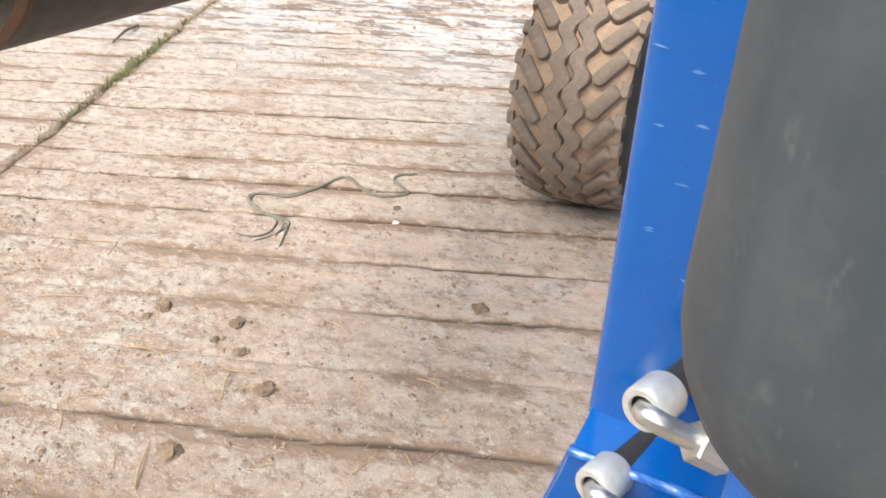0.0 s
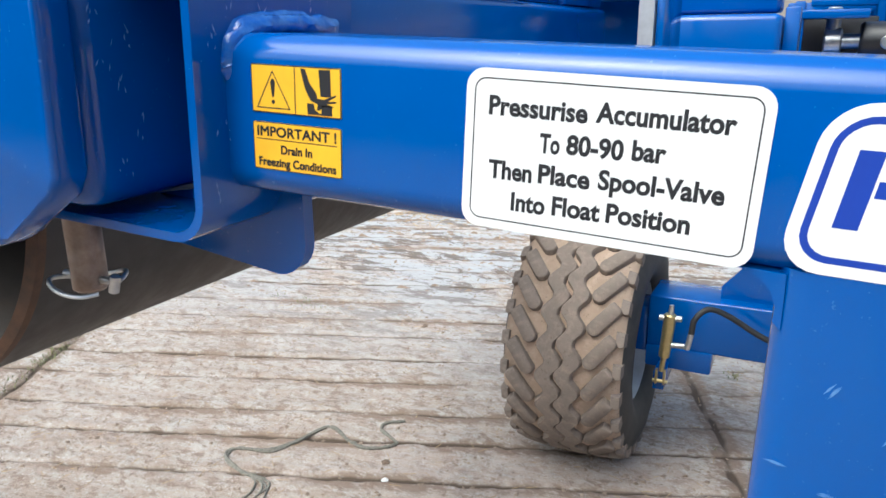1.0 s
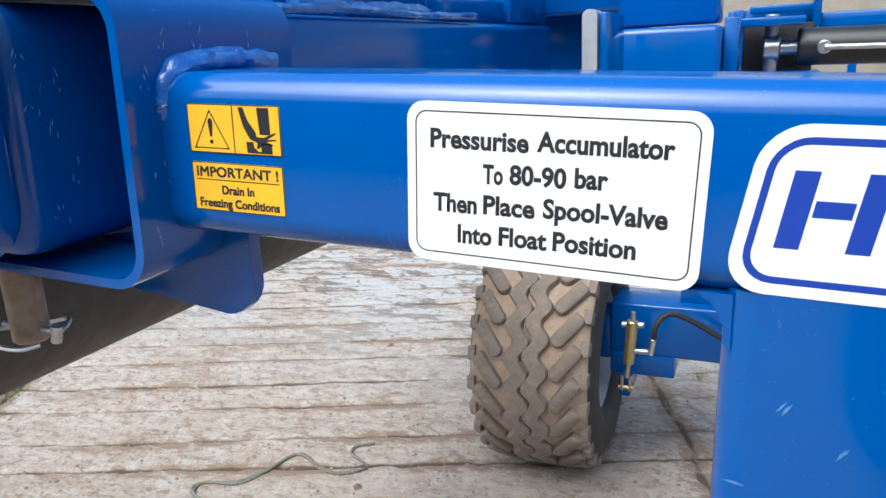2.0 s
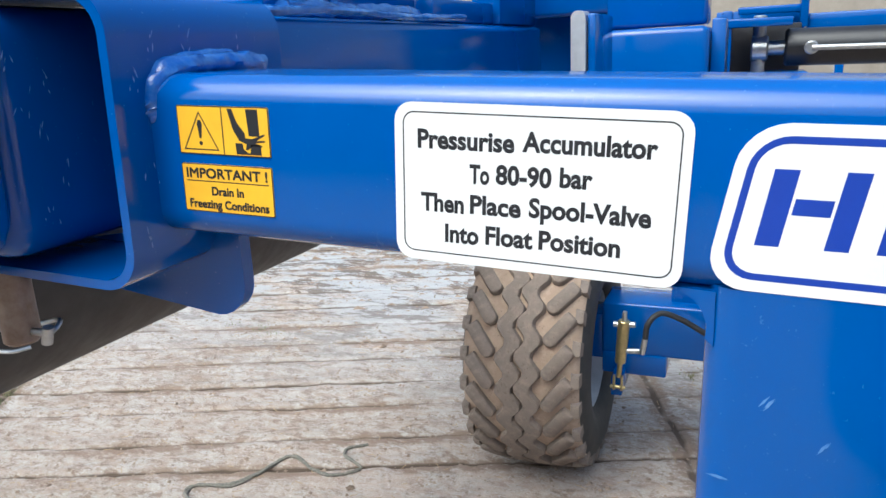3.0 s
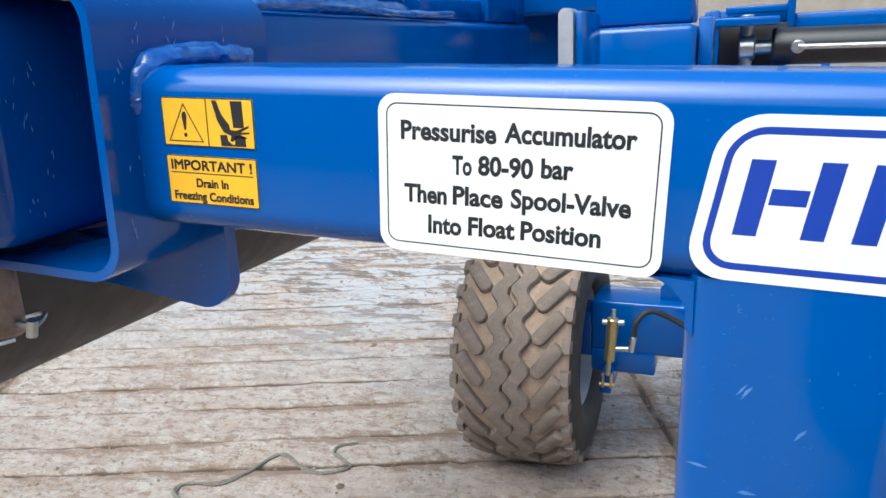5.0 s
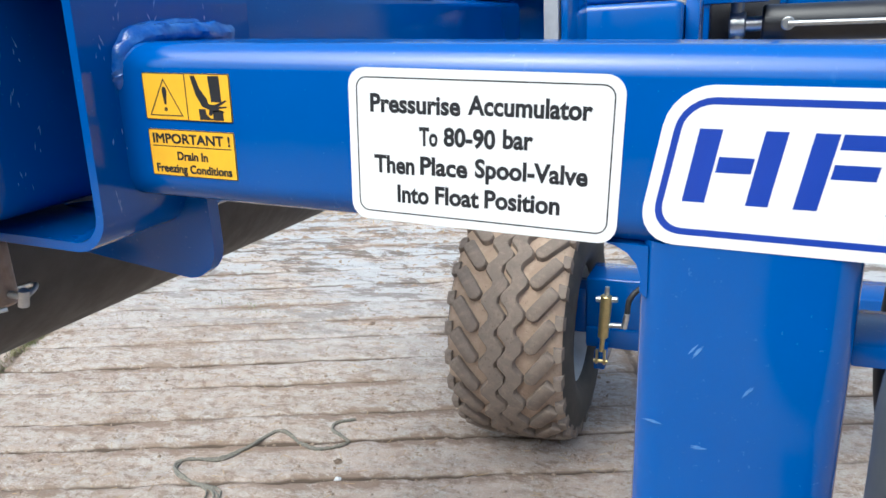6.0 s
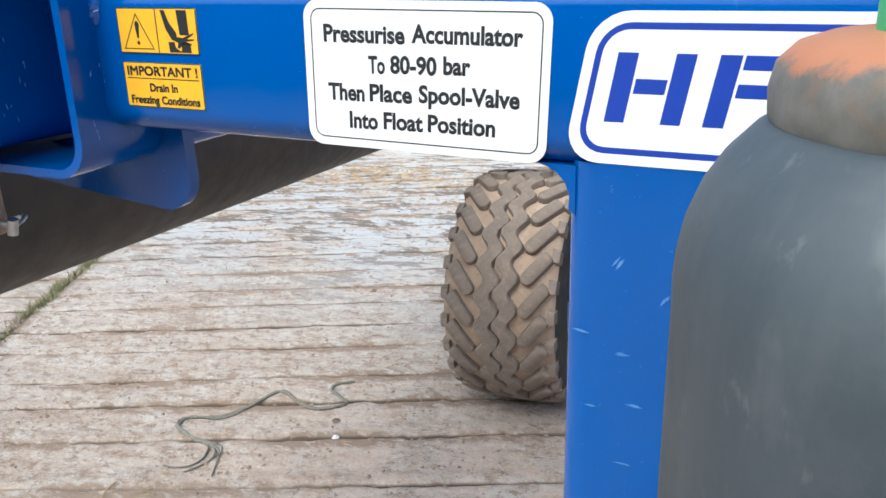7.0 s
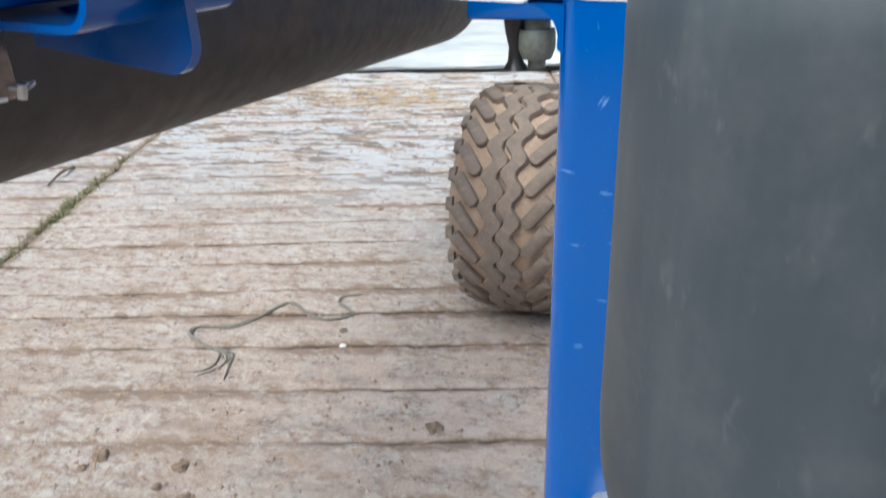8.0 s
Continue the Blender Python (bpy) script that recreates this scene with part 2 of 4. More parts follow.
def add_box(bm, lo, hi, bevel=0.004, seg=2):
    size = [h - l for l, h in zip(lo, hi)]
    mid = [(h + l) / 2 for l, h in zip(lo, hi)]
    vs = bmesh.ops.create_cube(bm, size=1, matrix=Matrix.Translation(mid) @ Matrix.Diagonal((*size, 1)))["verts"]
    if bevel:
        es = {e for v in vs for e in v.link_edges}
        bmesh.ops.bevel(bm, geom=list(es), offset=bevel, segments=seg, profile=0.5, affect="EDGES", clamp_overlap=True)
    return bm


def box(lo, hi, bevel=0.004, seg=2):
    return add_box(bmesh.new(), lo, hi, bevel, seg)


def rounded(w, h, r, n=6):
    """Outline of a rounded rectangle about its middle."""
    pts = []
    for cx, cy, a0 in ((w / 2 - r, h / 2 - r, 0), (-w / 2 + r, h / 2 - r, 90), (-w / 2 + r, -h / 2 + r, 180), (w / 2 - r, -h / 2 + r, 270)):
        for k in range(n + 1):
            a = radians(a0 + 90 * k / n)
            pts.append((cx + r * math.cos(a), cy + r * math.sin(a)))
    return pts


def add_prism(bm, outline, depth, m=None, bevel=0.0):
    """An outline in x, y raised to z = depth, then moved by m."""
    m = m or Matrix()
    lo = [bm.verts.new(m @ Vector((x, y, 0))) for x, y in outline]
    hi = [bm.verts.new(m @ Vector((x, y, depth))) for x, y in outline]
    n = len(lo)
    bm.faces.new(lo[::-1])
    top = bm.faces.new(hi)
    for k in range(n):
        bm.faces.new((lo[k], lo[(k + 1) % n], hi[(k + 1) % n], hi[k]))
    if bevel:
        bmesh.ops.bevel(bm, geom=list(top.edges), offset=bevel, segments=2, profile=0.5, affect="EDGES")
    return bm


def add_lathe(bm, profile, m=None, n=48):
    """A profile of (radius, height) turned round z, then moved by m."""
    m = m or Matrix()
    rings = []
    for r, h in profile:
        if r < 1e-5:
            rings.append([bm.verts.new(m @ Vector((0, 0, h)))])
        else:
            rings.append([bm.verts.new(m @ Vector((r * math.cos(2 * math.pi * k / n), r * math.sin(2 * math.pi * k / n), h))) for k in range(n)])
    for a, b in zip(rings, rings[1:]):
        for k in range(n):
            q = [a[k % len(a)], a[(k + 1) % len(a)], b[(k + 1) % len(b)], b[k % len(b)]]
            q = list(dict.fromkeys(q))
            if len(q) > 2:
                bm.faces.new(q)
    return bm


def along(p, q):
    """The pose at p whose z points to q."""
    p, q = Vector(p), Vector(q)
    return Matrix.Translation(p) @ (q - p).to_track_quat("Z", "Y").to_matrix().to_4x4()


def add_rod(bm, p, q, r, r2=None, n=20, chamfer=0.0):
    d = (Vector(q) - Vector(p)).length
    r2 = r if r2 is None else r2
    c = chamfer
    prof = [(0, 0), (r - c, 0), (r, c), (r2, d - c), (r2 - c, d), (0, d)] if c else [(0, 0), (r, 0), (r2, d), (0, d)]
    return add_lathe(bm, prof, along(p, q), n)


def smooth_path(points, steps=8):
    pts = [Vector(p) for p in points]
    pts = [2 * pts[0] - pts[1]] + pts + [2 * pts[-1] - pts[-2]]
    out = []
    for k in range(1, len(pts) - 2):
        a, b, c, d = pts[k - 1:k + 3]
        for j in range(steps):
            t = j / steps
            out.append(0.5 * (2 * b + (c - a) * t + (2 * a - 5 * b + 4 * c - d) * t * t + (3 * b - a - 3 * c + d) * t ** 3))
    out.append(pts[-2])
    return out


def add_tube(bm, points, r, n=10, steps=8, taper=1.0, rough=0.0):
    path = smooth_path(points, steps)
    rings = []
    for k, p in enumerate(path):
        d = (path[min(k + 1, len(path) - 1)] - path[max(k - 1, 0)]).normalized()
        q = d.to_track_quat("Z", "Y")
        rr = r * (1 + (taper - 1) * k / len(path))
        ring = []
        for j in range(n):
            a = 2 * math.pi * j / n
            w = rr * (1 + (rough * noise.noise(p * 90 + Vector((j, 0, 0))) if rough else 0))
            ring.append(bm.verts.new(p + q @ Vector((w * math.cos(a), w * math.sin(a), 0))))
        rings.append(ring)
    for a, b in zip(rings, rings[1:]):
        for j in range(n):
            bm.faces.new((a[j], a[(j + 1) % n], b[(j + 1) % n], b[j]))
    bm.faces.new(rings[0][::-1])
    bm.faces.new(rings[-1])
    return bm


def lettering(text, width, height, bold=0.034):
    """A line of raised print as a bmesh, width by height, about its middle in x, y."""
    cu = bpy.data.curves.new("print", "FONT")
    cu.body, cu.size, cu.offset, cu.resolution_u = text, 1.0, bold, 4
    tmp = new("print", cu)
    bpy.context.view_layer.update()
    me = bpy.data.meshes.new_from_object(tmp.evaluated_get(bpy.context.evaluated_depsgraph_get()))
    bpy.data.objects.remove(tmp)
    bpy.data.curves.remove(cu)
    bm = bmesh.new()
    bm.from_mesh(me)
    bpy.data.meshes.remove(me)
    xs, ys = [v.co.x for v in bm.verts], [v.co.y for v in bm.verts]
    x0, x1, y0, y1 = min(xs), max(xs), 0.0, 0.73
    for v in bm.verts:
        v.co.x = ((v.co.x - x0) / (x1 - x0) - 0.5) * width
        v.co.y = ((v.co.y - y0) / (y1 - y0) - 0.5) * height
        v.co.z = 0
    return bm


# ---- the yard ----
A = radians(YARD_TURN)
RIBS = [1.18, 1.46, 1.745, 2.03, 2.315, 2.603, 2.86, 3.079, 3.379, 3.627, 3.92, 4.161, 4.44, 4.777, 5.096]
while RIBS[-1] < 9.0:
    RIBS.append(RIBS[-1] + 0.29)
while RIBS[0] > -1.0:
    RIBS.insert(0, RIBS[0] - 0.28)


def axis_steps(lo, hi, step, reach, grow=1.35):
    mid = list(np.arange(lo, hi, step))
    out, d = [], step
    while (out[-1] if out else hi) < reach:
        out.append((out[-1] if out else mid[-1]) + d)
        d *= grow
    before, d = [], step
    while (before[-1] if before else lo) > -reach:
        before.append((before[-1] if before else lo) - d)
        d *= grow
    return np.array(before[::-1] + mid + out)


TABLES = {}


def value_noise(x, y, seed):
    """Smooth noise on arrays, about -1 to 1."""
    if seed not in TABLES:
        TABLES[seed] = np.random.default_rng(seed).uniform(-1, 1, (256, 256))
    tab = TABLES[seed]
    xi, yi = np.floor(x).astype(int), np.floor(y).astype(int)
    fx, fy = x - xi, y - yi
    fx, fy = fx * fx * (3 - 2 * fx), fy * fy * (3 - 2 * fy)
    g = lambda a, b: tab[a % 256, b % 256]
    return (g(xi, yi) * (1 - fx) + g(xi + 1, yi) * fx) * (1 - fy) + (g(xi, yi + 1) * (1 - fx) + g(xi + 1, yi + 1) * fx) * fy


def joint_left(s):
    return -1.97 - 0.09 * s


def yard_relief(u, s):
    """Height of the yard, how deep a place lies in a joint, and how much soil has gathered beside the joints."""
    wob = 0.016 * value_noise(u * 2.1, s * 0.9, 1) + 0.006 * value_noise(u * 9, s * 3, 2) + 0.005 * value_noise(u * 26, s * 5, 12)
    h = 0.004 * value_noise(u * 3, s * 6, 3) + 0.0025 * value_noise(u * 14, s * 18, 4) + 0.0016 * value_noise(u * 37, s * 40, 5)
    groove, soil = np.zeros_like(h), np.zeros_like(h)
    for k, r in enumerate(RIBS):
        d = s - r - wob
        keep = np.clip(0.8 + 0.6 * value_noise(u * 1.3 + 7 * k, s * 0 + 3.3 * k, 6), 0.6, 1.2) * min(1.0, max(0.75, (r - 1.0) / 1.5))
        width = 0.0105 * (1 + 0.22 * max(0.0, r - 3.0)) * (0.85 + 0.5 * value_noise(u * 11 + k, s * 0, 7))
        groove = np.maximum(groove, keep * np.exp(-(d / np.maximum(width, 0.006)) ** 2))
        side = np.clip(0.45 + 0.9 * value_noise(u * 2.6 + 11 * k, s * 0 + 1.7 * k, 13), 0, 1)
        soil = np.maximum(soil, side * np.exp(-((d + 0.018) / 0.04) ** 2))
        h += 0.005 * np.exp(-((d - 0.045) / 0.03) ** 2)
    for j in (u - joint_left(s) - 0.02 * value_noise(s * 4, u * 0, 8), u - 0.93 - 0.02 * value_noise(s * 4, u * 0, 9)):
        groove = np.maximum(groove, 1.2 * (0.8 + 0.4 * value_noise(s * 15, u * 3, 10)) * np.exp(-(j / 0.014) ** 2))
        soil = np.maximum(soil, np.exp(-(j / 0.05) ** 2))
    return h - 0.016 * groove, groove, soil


def yard_height(u, s):
    return yard_relief(u, s)[0]


def build_ground():
    us, ss = axis_steps(-5.0, 1.6, 0.018, 2500), axis_steps(0.2, 7.4, 0.01, 2500)
    U, S = np.meshgrid(us, ss)
    Z, groove, soil = yard_relief(U, S)
    fade = np.clip(1 - (np.hypot(U + 1, S - 3) - 9) / 6, 0, 1)
    Z = Z * fade
    X, Y = U * math.cos(A) - S * math.sin(A), U * math.sin(A) + S * math.cos(A)
    n, mm = len(us), len(ss)
    verts = np.stack([X, Y, Z], -1).reshape(-1, 3)
    i = np.arange(n * mm).reshape(mm, n)
    faces = np.stack([i[:-1, :-1], i[:-1, 1:], i[1:, 1:], i[1:, :-1]], -1).reshape(-1, 4)
    me = bpy.data.meshes.new("ground")
    me.vertices.add(len(verts)), me.loops.add(faces.size), me.polygons.add(len(faces))
    me.vertices.foreach_set("co", verts.ravel())
    me.loops.foreach_set("vertex_index", faces.ravel())
    me.polygons.foreach_set("loop_start", np.arange(0, faces.size, 4))
    me.update(calc_edges=True)
    me.polygons.foreach_set("use_smooth", [True] * len(faces))
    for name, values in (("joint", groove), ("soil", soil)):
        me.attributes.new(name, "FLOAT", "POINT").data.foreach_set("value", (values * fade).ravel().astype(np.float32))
    me.materials.append(CONCRETE)
    tagged(new("ground", me), "dusty ribbed concrete farmyard with soil in its joints", "yard floor", kind="structure")


build_ground()


LAT_U, LAT_S = np.arange(-5.0, 2.4, 0.02), np.arange(0.0, 8.0, 0.01)
LATTICE = yard_height(*np.meshgrid(LAT_U, LAT_S))


def on_yard(x, y):
    u, s = x * math.cos(A) + y * math.sin(A), -x * math.sin(A) + y * math.cos(A)
    i, j = min(max(int((s - 0.0) / 0.01), 0), len(LAT_S) - 1), min(max(int((u + 5.0) / 0.02), 0), len(LAT_U) - 1)
    return float(LATTICE[i, j])


# ---- the land roller ----
roller = tagged(new("land_roller"), "blue painted folding land roller parked on farmyard concrete", "farm machine")
SLOPE = Matrix.Translation((0, 0.752, 1.4985)) @ pose(0, 0, 0, 0, 2.4, 0)   # side beam: x along it, y away, z up
TILTED = Matrix.Translation((-0.42, 0.75, 1.5)) @ pose(0, 0, 0, 0, 2.4, 0) @ Matrix.Translation((0.42, -0.75, -1.5))  # main frame, about the pivot
FACE = SLOPE @ pose(0, 0, 0, 90, 0, 0)                                        # its front face: x along, y up, z outwards


def tube_along(length, w, h, r, m):
    return add_prism(bmesh.new(), rounded(w, h, r), length, m)


def build_side_beam():
    # outline x -> world y, outline y -> world z, raised along x
    turn = Matrix(((0, 0, 1, -0.418), (1, 0, 0, 0.0625), (0, 1, 0, 0), (0, 0, 0, 1)))
    part("side_beam", tube_along(1.0, 0.125, 0.126, 0.021, turn), BLUE, roller, "glossy blue box section beam", SLOPE)
    # upright under it
    lean = Matrix.Translation((0.06, 0.8145, 1.439)) @ pose(0, 0, 0, 0, 180.8, 0)
    part("upright_post", tube_along(0.52, 0.13, 0.125, 0.02, lean), BLUE, roller, "scratched blue box section post")
    # rounded corner piece between beam and post
    pts = [(0.0, 1.436), (-0.03, 1.438)] + [(-0.03 + 0.026 * math.sin(radians(a)), 1.410 + 0.027 * math.cos(radians(a))) for a in (20, 40, 60, 80)] + [(-0.005, 1.405), (0.0, 1.40)]
    m = Matrix(((1, 0, 0, 0), (0, 0, 1, 0.757), (0, 1, 0, 0), (0, 0, 0, 1)))
    part("corner_fillet", add_prism(bmesh.new(), pts, 0.115, m), BLUE, roller)
    bm = bmesh.new()
    add_tube(bm, [(-0.415, 0.757, 1.545), (-0.415, 0.755, 1.55), (-0.414, 0.755, 1.558), (-0.412, 0.76, 1.572), (-0.409, 0.776, 1.581), (-0.408, 0.80, 1.584), (-0.408, 0.84, 1.585), (-0.408, 0.875, 1.584), (-0.409, 0.89, 1.582)], 0.0065, 14, 8, 1.5, rough=0.3)
    add_tube(bm, [(-0.417, 0.758, 1.553), (-0.416, 0.758, 1.568), (-0.413, 0.77, 1.583), (-0.412, 0.80, 1.589), (-0.412, 0.85, 1.591)], 0.0075, 14, 8, 0.8, rough=0.35)
    part("weld_or_lip_bead", bm, WELD, roller)
    # scuffs on the paint of the post
    rng = np.random.default_rng(3)
    scuff = mat_simple("pale_paint_scuff", (0.05, 0.19, 0.52), (0.13, 0.29, 0.58), 200, 0.5)
    for x, z, ln, ang in ((0.008, 1.315, 0.016, -8), (0.038, 1.298, 0.014, 2), (0.047, 1.257, 0.017, -6), (0.015, 1.252, 0.009, 0), (0.04, 1.207, 0.016, -4), (0.032, 1.369, 0.013, 52), (0.066, 1.345, 0.016, 58), (0.02, 1.16, 0.012, 3), (0.06, 1.118, 0.015, -10)):
        bm = bmesh.new()
        for q3 in range(3):
            o, l2, w = rng.uniform(-0.002, 0.002, 2), ln * rng.uniform(0.35, 1.0), rng.uniform(0.0004, 0.0011)
            d, n = Vector((math.cos(radians(ang)), 0, math.sin(radians(ang)))), Vector((-math.sin(radians(ang)), 0, math.cos(radians(ang))))
            c = Vector((x + o[0], 0.7517 - 0.0003 * q3, z + o[1]))
            bm.faces.new([bm.verts.new(q) for q in (c - d * l2 / 2, c - n * w - d * l2 * 0.1, c + d * l2 / 2, c + n * w)])
        part("paint_scuff", bm, scuff, roller, smooth=0)


def build_channel():
    """Folded pivot channel, open to one side: web and two flanges."""
    x1, z0, z1, r, th, x0 = -0.418, 1.412, 1.642, 0.034, 0.008, -0.73
    outer, inner = [(x0, z0)], [(x0, z0 + th)]
    for cx, cz, a0 in ((x1 - r, z0 + r, -90), (x1 - r, z1 - r, 0)):
        for k in range(9):
            a = radians(a0 + 90 * k / 8)
            outer.append((cx + r * math.cos(a), cz + r * math.sin(a)))
            inner.append((cx + (r - th) * math.cos(a), cz + (r - th) * math.sin(a)))
    outer.append((x0, z1)), inner.append((x0, z1 - th))
    turn = Matrix(((1, 0, 0, 0), (0, 0, 1, 0.718), (0, 1, 0, 0), (0, 0, 0, 1)))
    bm = bmesh.new()
    a = [[bm.verts.new(turn @ Vector((x, z, d))) for x, z in line] for line in (outer, inner) for d in (0.0, 0.215)]
    of, ob, inf, inb = a
    for p, q in ((of, ob), (inb, inf), (inf, of), (ob, inb)):
        for k in range(len(p) - 1):
            bm.faces.new((p[k], p[k + 1], q[k + 1], q[k]))
    for k in (0, -1):
        bm.faces.new((of[k], ob[k], inb[k], inf[k]))
    part("pivot_channel", bm, BLUE, roller, "thick folded blue steel channel", TILTED)
    part("swivel_arm", box((-0.72, 0.69, 1.43), (-0.515, 0.90, 1.632), 0.03, 4), BLUE, roller, "", TILTED)
    pts = [(-1.02, 1.70), (-1.02, 1.40), (-0.60, 1.40)] + [(-0.60 + 0.04 * math.sin(radians(a)), 1.44 - 0.04 * math.cos(radians(a))) for a in (15, 30, 45)] + [(-0.512, 1.452), (-0.503, 1.47), (-0.502, 1.70)]
    m = Matrix(((1, 0, 0, 0), (0, 0, 1, 0.655), (0, 1, 0, 0), (0, 0, 0, 1)))
    bm = add_prism(bmesh.new(), pts, 0.032, m)
    bmesh.ops.bevel(bm, geom=[e for e in bm.edges if abs(e.verts[0].co.y - e.verts[1].co.y) < 1e-4], offset=0.006, segments=3, profile=0.5, affect="EDGES")
    part("swivel_arm_end", bm, BLUE, roller, "", TILTED)
    # lug below the channel
    pts = [(-0.62, 1.42), (-0.62, 1.386), (-0.43, 1.36)]
    for k in range(7):
        an = radians(-90 + 90 * k / 6)
        pts.append((-0.43 + 0.033 * math.cos(an), 1.393 + 0.033 * math.sin(an)))
    pts += [(-0.397, 1.445), (-0.45, 1.445)]
    m = Matrix(((1, 0, 0, 0), (0, 0, 1, 0.815), (0, 1, 0, 0), (0, 0, 0, 1)))
    part("lug_plate", add_prism(bmesh.new(), pts, 0.014, m), BLUE, roller)


def build_scratches():
    """Fine pale scratches and chips on the paint of the pivot channel and its arm."""
    rng = np.random.default_rng(17)
    pale = mat_simple("scratched_paint", (0.1, 0.24, 0.56), (0.25, 0.4, 0.66), 200, 0.5)
    for x, spots in ((-0.5135, ((0.72, 1.56), (0.735, 1.53), (0.73, 1.47), (0.75, 1.50), (0.71, 1.59), (0.745, 1.575))), (-0.4165, ((0.735, 1.57), (0.76, 1.60), (0.80, 1.605), (0.745, 1.50), (0.87, 1.60), (0.74, 1.46)))):
        for y, z in spots:
            bm = bmesh.new()
            for _ in range(4):
                a, ln, w = rng.uniform(1.0, 2.1), rng.uniform(0.003, 0.011), rng.uniform(0.0003, 0.0008)
                c = Vector((x, y + rng.uniform(-0.008, 0.008), z + rng.uniform(-0.012, 0.012)))
                d, n = Vector((0, math.cos(a), math.sin(a))), Vector((0, -math.sin(a), math.cos(a)))
                bm.faces.new([bm.verts.new(q) for q in (c - d * ln / 2, c - n * w, c + d * ln / 2, c + n * w)])
            part("paint_scratch", bm, pale, roller, "", TILTED, smooth=0)


def build_frame_behind():
    part("long_beam", box((-0.56, 0.934, 1.47), (-0.432, 2.0, 1.628), 0.014, 4), BLUE, roller, "glossy blue lengthwise box beam")
    bm = bmesh.new()
    add_tube(bm, [(-0.436, 0.93, 1.632), (-0.434, 1.1, 1.636), (-0.436, 1.3, 1.633), (-0.434, 1.5, 1.637)], 0.005, 8, 8, rough=0.5)
    part("weld_or_lip_bead", bm, WELD, roller)
    part("gusset_plate", box((-0.49, 1.0, 1.629), (-0.475, 1.40, 1.76), 0.004), BLUE, roller)
    part("packing_strip", box((-0.49, 1.41, 1.629), (-0.45, 1.71, 1.668), 0.006), BLUE, roller)
    bm = bmesh.new()
    add_tube(bm, [(-0.47, 1.02, 1.637), (-0.468, 1.12, 1.64), (-0.47, 1.2, 1.637), (-0.467, 1.3, 1.642), (-0.47, 1.39, 1.638)], 0.011, 10, 8, rough=0.5)
    part("weld_or_lip_bead", bm, WELD, roller)
    part("gusset_plate", box((-0.50, 1.72, 1.629), (-0.44, 1.98, 1.75), 0.006), BLUE, roller)
    part("cross_beam", box((-0.60, 2.03, 1.648), (-0.19, 2.16, 1.78), 0.01, 3), BLUE, roller)
    # added plate: stands in for a shadowed gap and hides the drum's far end
    part("gap_filler_plate", box((-0.64, 2.17, 1.44), (-0.24, 2.2, 1.66), 0.005), BLUE, roller)
    # bright stop bar
    bm = add_prism(bmesh.new(), rounded(0.024, 0.16, 0.011), 0.05, Matrix(((1, 0, 0, -0.249), (0, 0, 1, 1.53), (0, 1, 0, 1.557), (0, 0, 0, 1))))
    part("stop_bar", bm, SILVER, roller, "bare bright steel bar with rounded top")
    part("bar_bracket", box((-0.236, 1.54, 1.45), (-0.222, 1.70, 1.632), 0.004), BLUE, roller)
    part("pivot_box", box((-0.272, 1.78, 1.27), (-0.062, 1.98, 1.607), 0.012, 3), BLUE, roller)
    part("pivot_box_top", box((-0.262, 1.86, 1.61), (-0.07, 2.0, 1.76), 0.01, 3), BLUE, roller)
    part("pivot_side_plate", box((-0.06, 1.84, 1.30), (-0.034, 2.0, 1.62), 0.004), BLUE, roller)
    part("wheel_frame", box((-0.92, 2.88, 1.16), (0.3, 3.06, 1.29), 0.01, 3), BLUE, roller)
    bm = bmesh.new()
    add_lathe(bm, [(0, 1.162), (0.045, 1.162), (0.04, 1.11), (0.026, 1.05), (0.03, 1.0), (0.05, 0.965), (0, 0.965)], Matrix.Translation((-0.757, 2.97, 0)), 20)
    part("buffer", bm, BLACK, roller, "black waisted rubber buffer")
    bm = bmesh.new()
    add_lathe(bm, [(0, 1.162), (0.05, 1.162), (0.05, 1.12), (0.066, 1.12), (0.07, 1.10), (0.07, 1.045), (0.056, 1.01), (0.034, 1.01), (0.034, 0.975), (0, 0.975)], Matrix.Translation((-0.672, 2.97, 0)), 24)
    part("pivot_cap", bm, mat_simple("greenish_cast_cap", (0.12, 0.14, 0.13), (0.2, 0.22, 0.2), 30, 0.5, 0.3), roller)
    part("wheel_frame_leg", box((-0.27, 2.93, 0.945), (-0.19, 3.02, 1.162), 0.008), BLUE, roller)
    part("wheel_frame_foot", box((-0.29, 2.90, 0.925), (-0.16, 3.05, 0.944), 0.004), BLUE, roller)
    # rails and clevis round the ram
    part("rail", box((0.15, 2.62, 1.588), (2.0, 2.70, 1.636), 0.006), BLUE, roller)
    part("rail", box((-0.03, 2.62, 1.642), (0.148, 2.70, 1.662), 0.004), BLUE, roller)
    part("rail_upright", box((0.13, 2.60, 1.60), (0.15, 2.70, 1.90), 0.004), BLUE, roller)
    part("frame_plate", box((-0.09, 2.72, 1.53), (0.15, 2.74, 1.655), 0.004), BLUE, roller)
    part("clevis_plate", box((-0.05, 2.30, 1.604), (0.10, 2.46, 1.625), 0.004), BLUE, roller)
    part("clevis_plate", box((-0.03, 2.30, 1.475), (0.14, 2.46, 1.495), 0.004), BLUE, roller)
    # black slab added behind the clevis to fill the dark area
    part("dark_backing", box((-0.07, 2.50, 1.44), (0.13, 2.53, 1.612), 0.004), BLACK, roller)
    for x in (0.225, 0.405):
        part("rail_upright", box((x, 2.62, 1.30), (x + 0.022, 2.66, 1.587), 0.004), BLUE, roller)
    part("clevis_cheek", box((-0.06, 2.31, 1.45), (-0.036, 2.46, 1.645), 0.004), BLUE, roller)
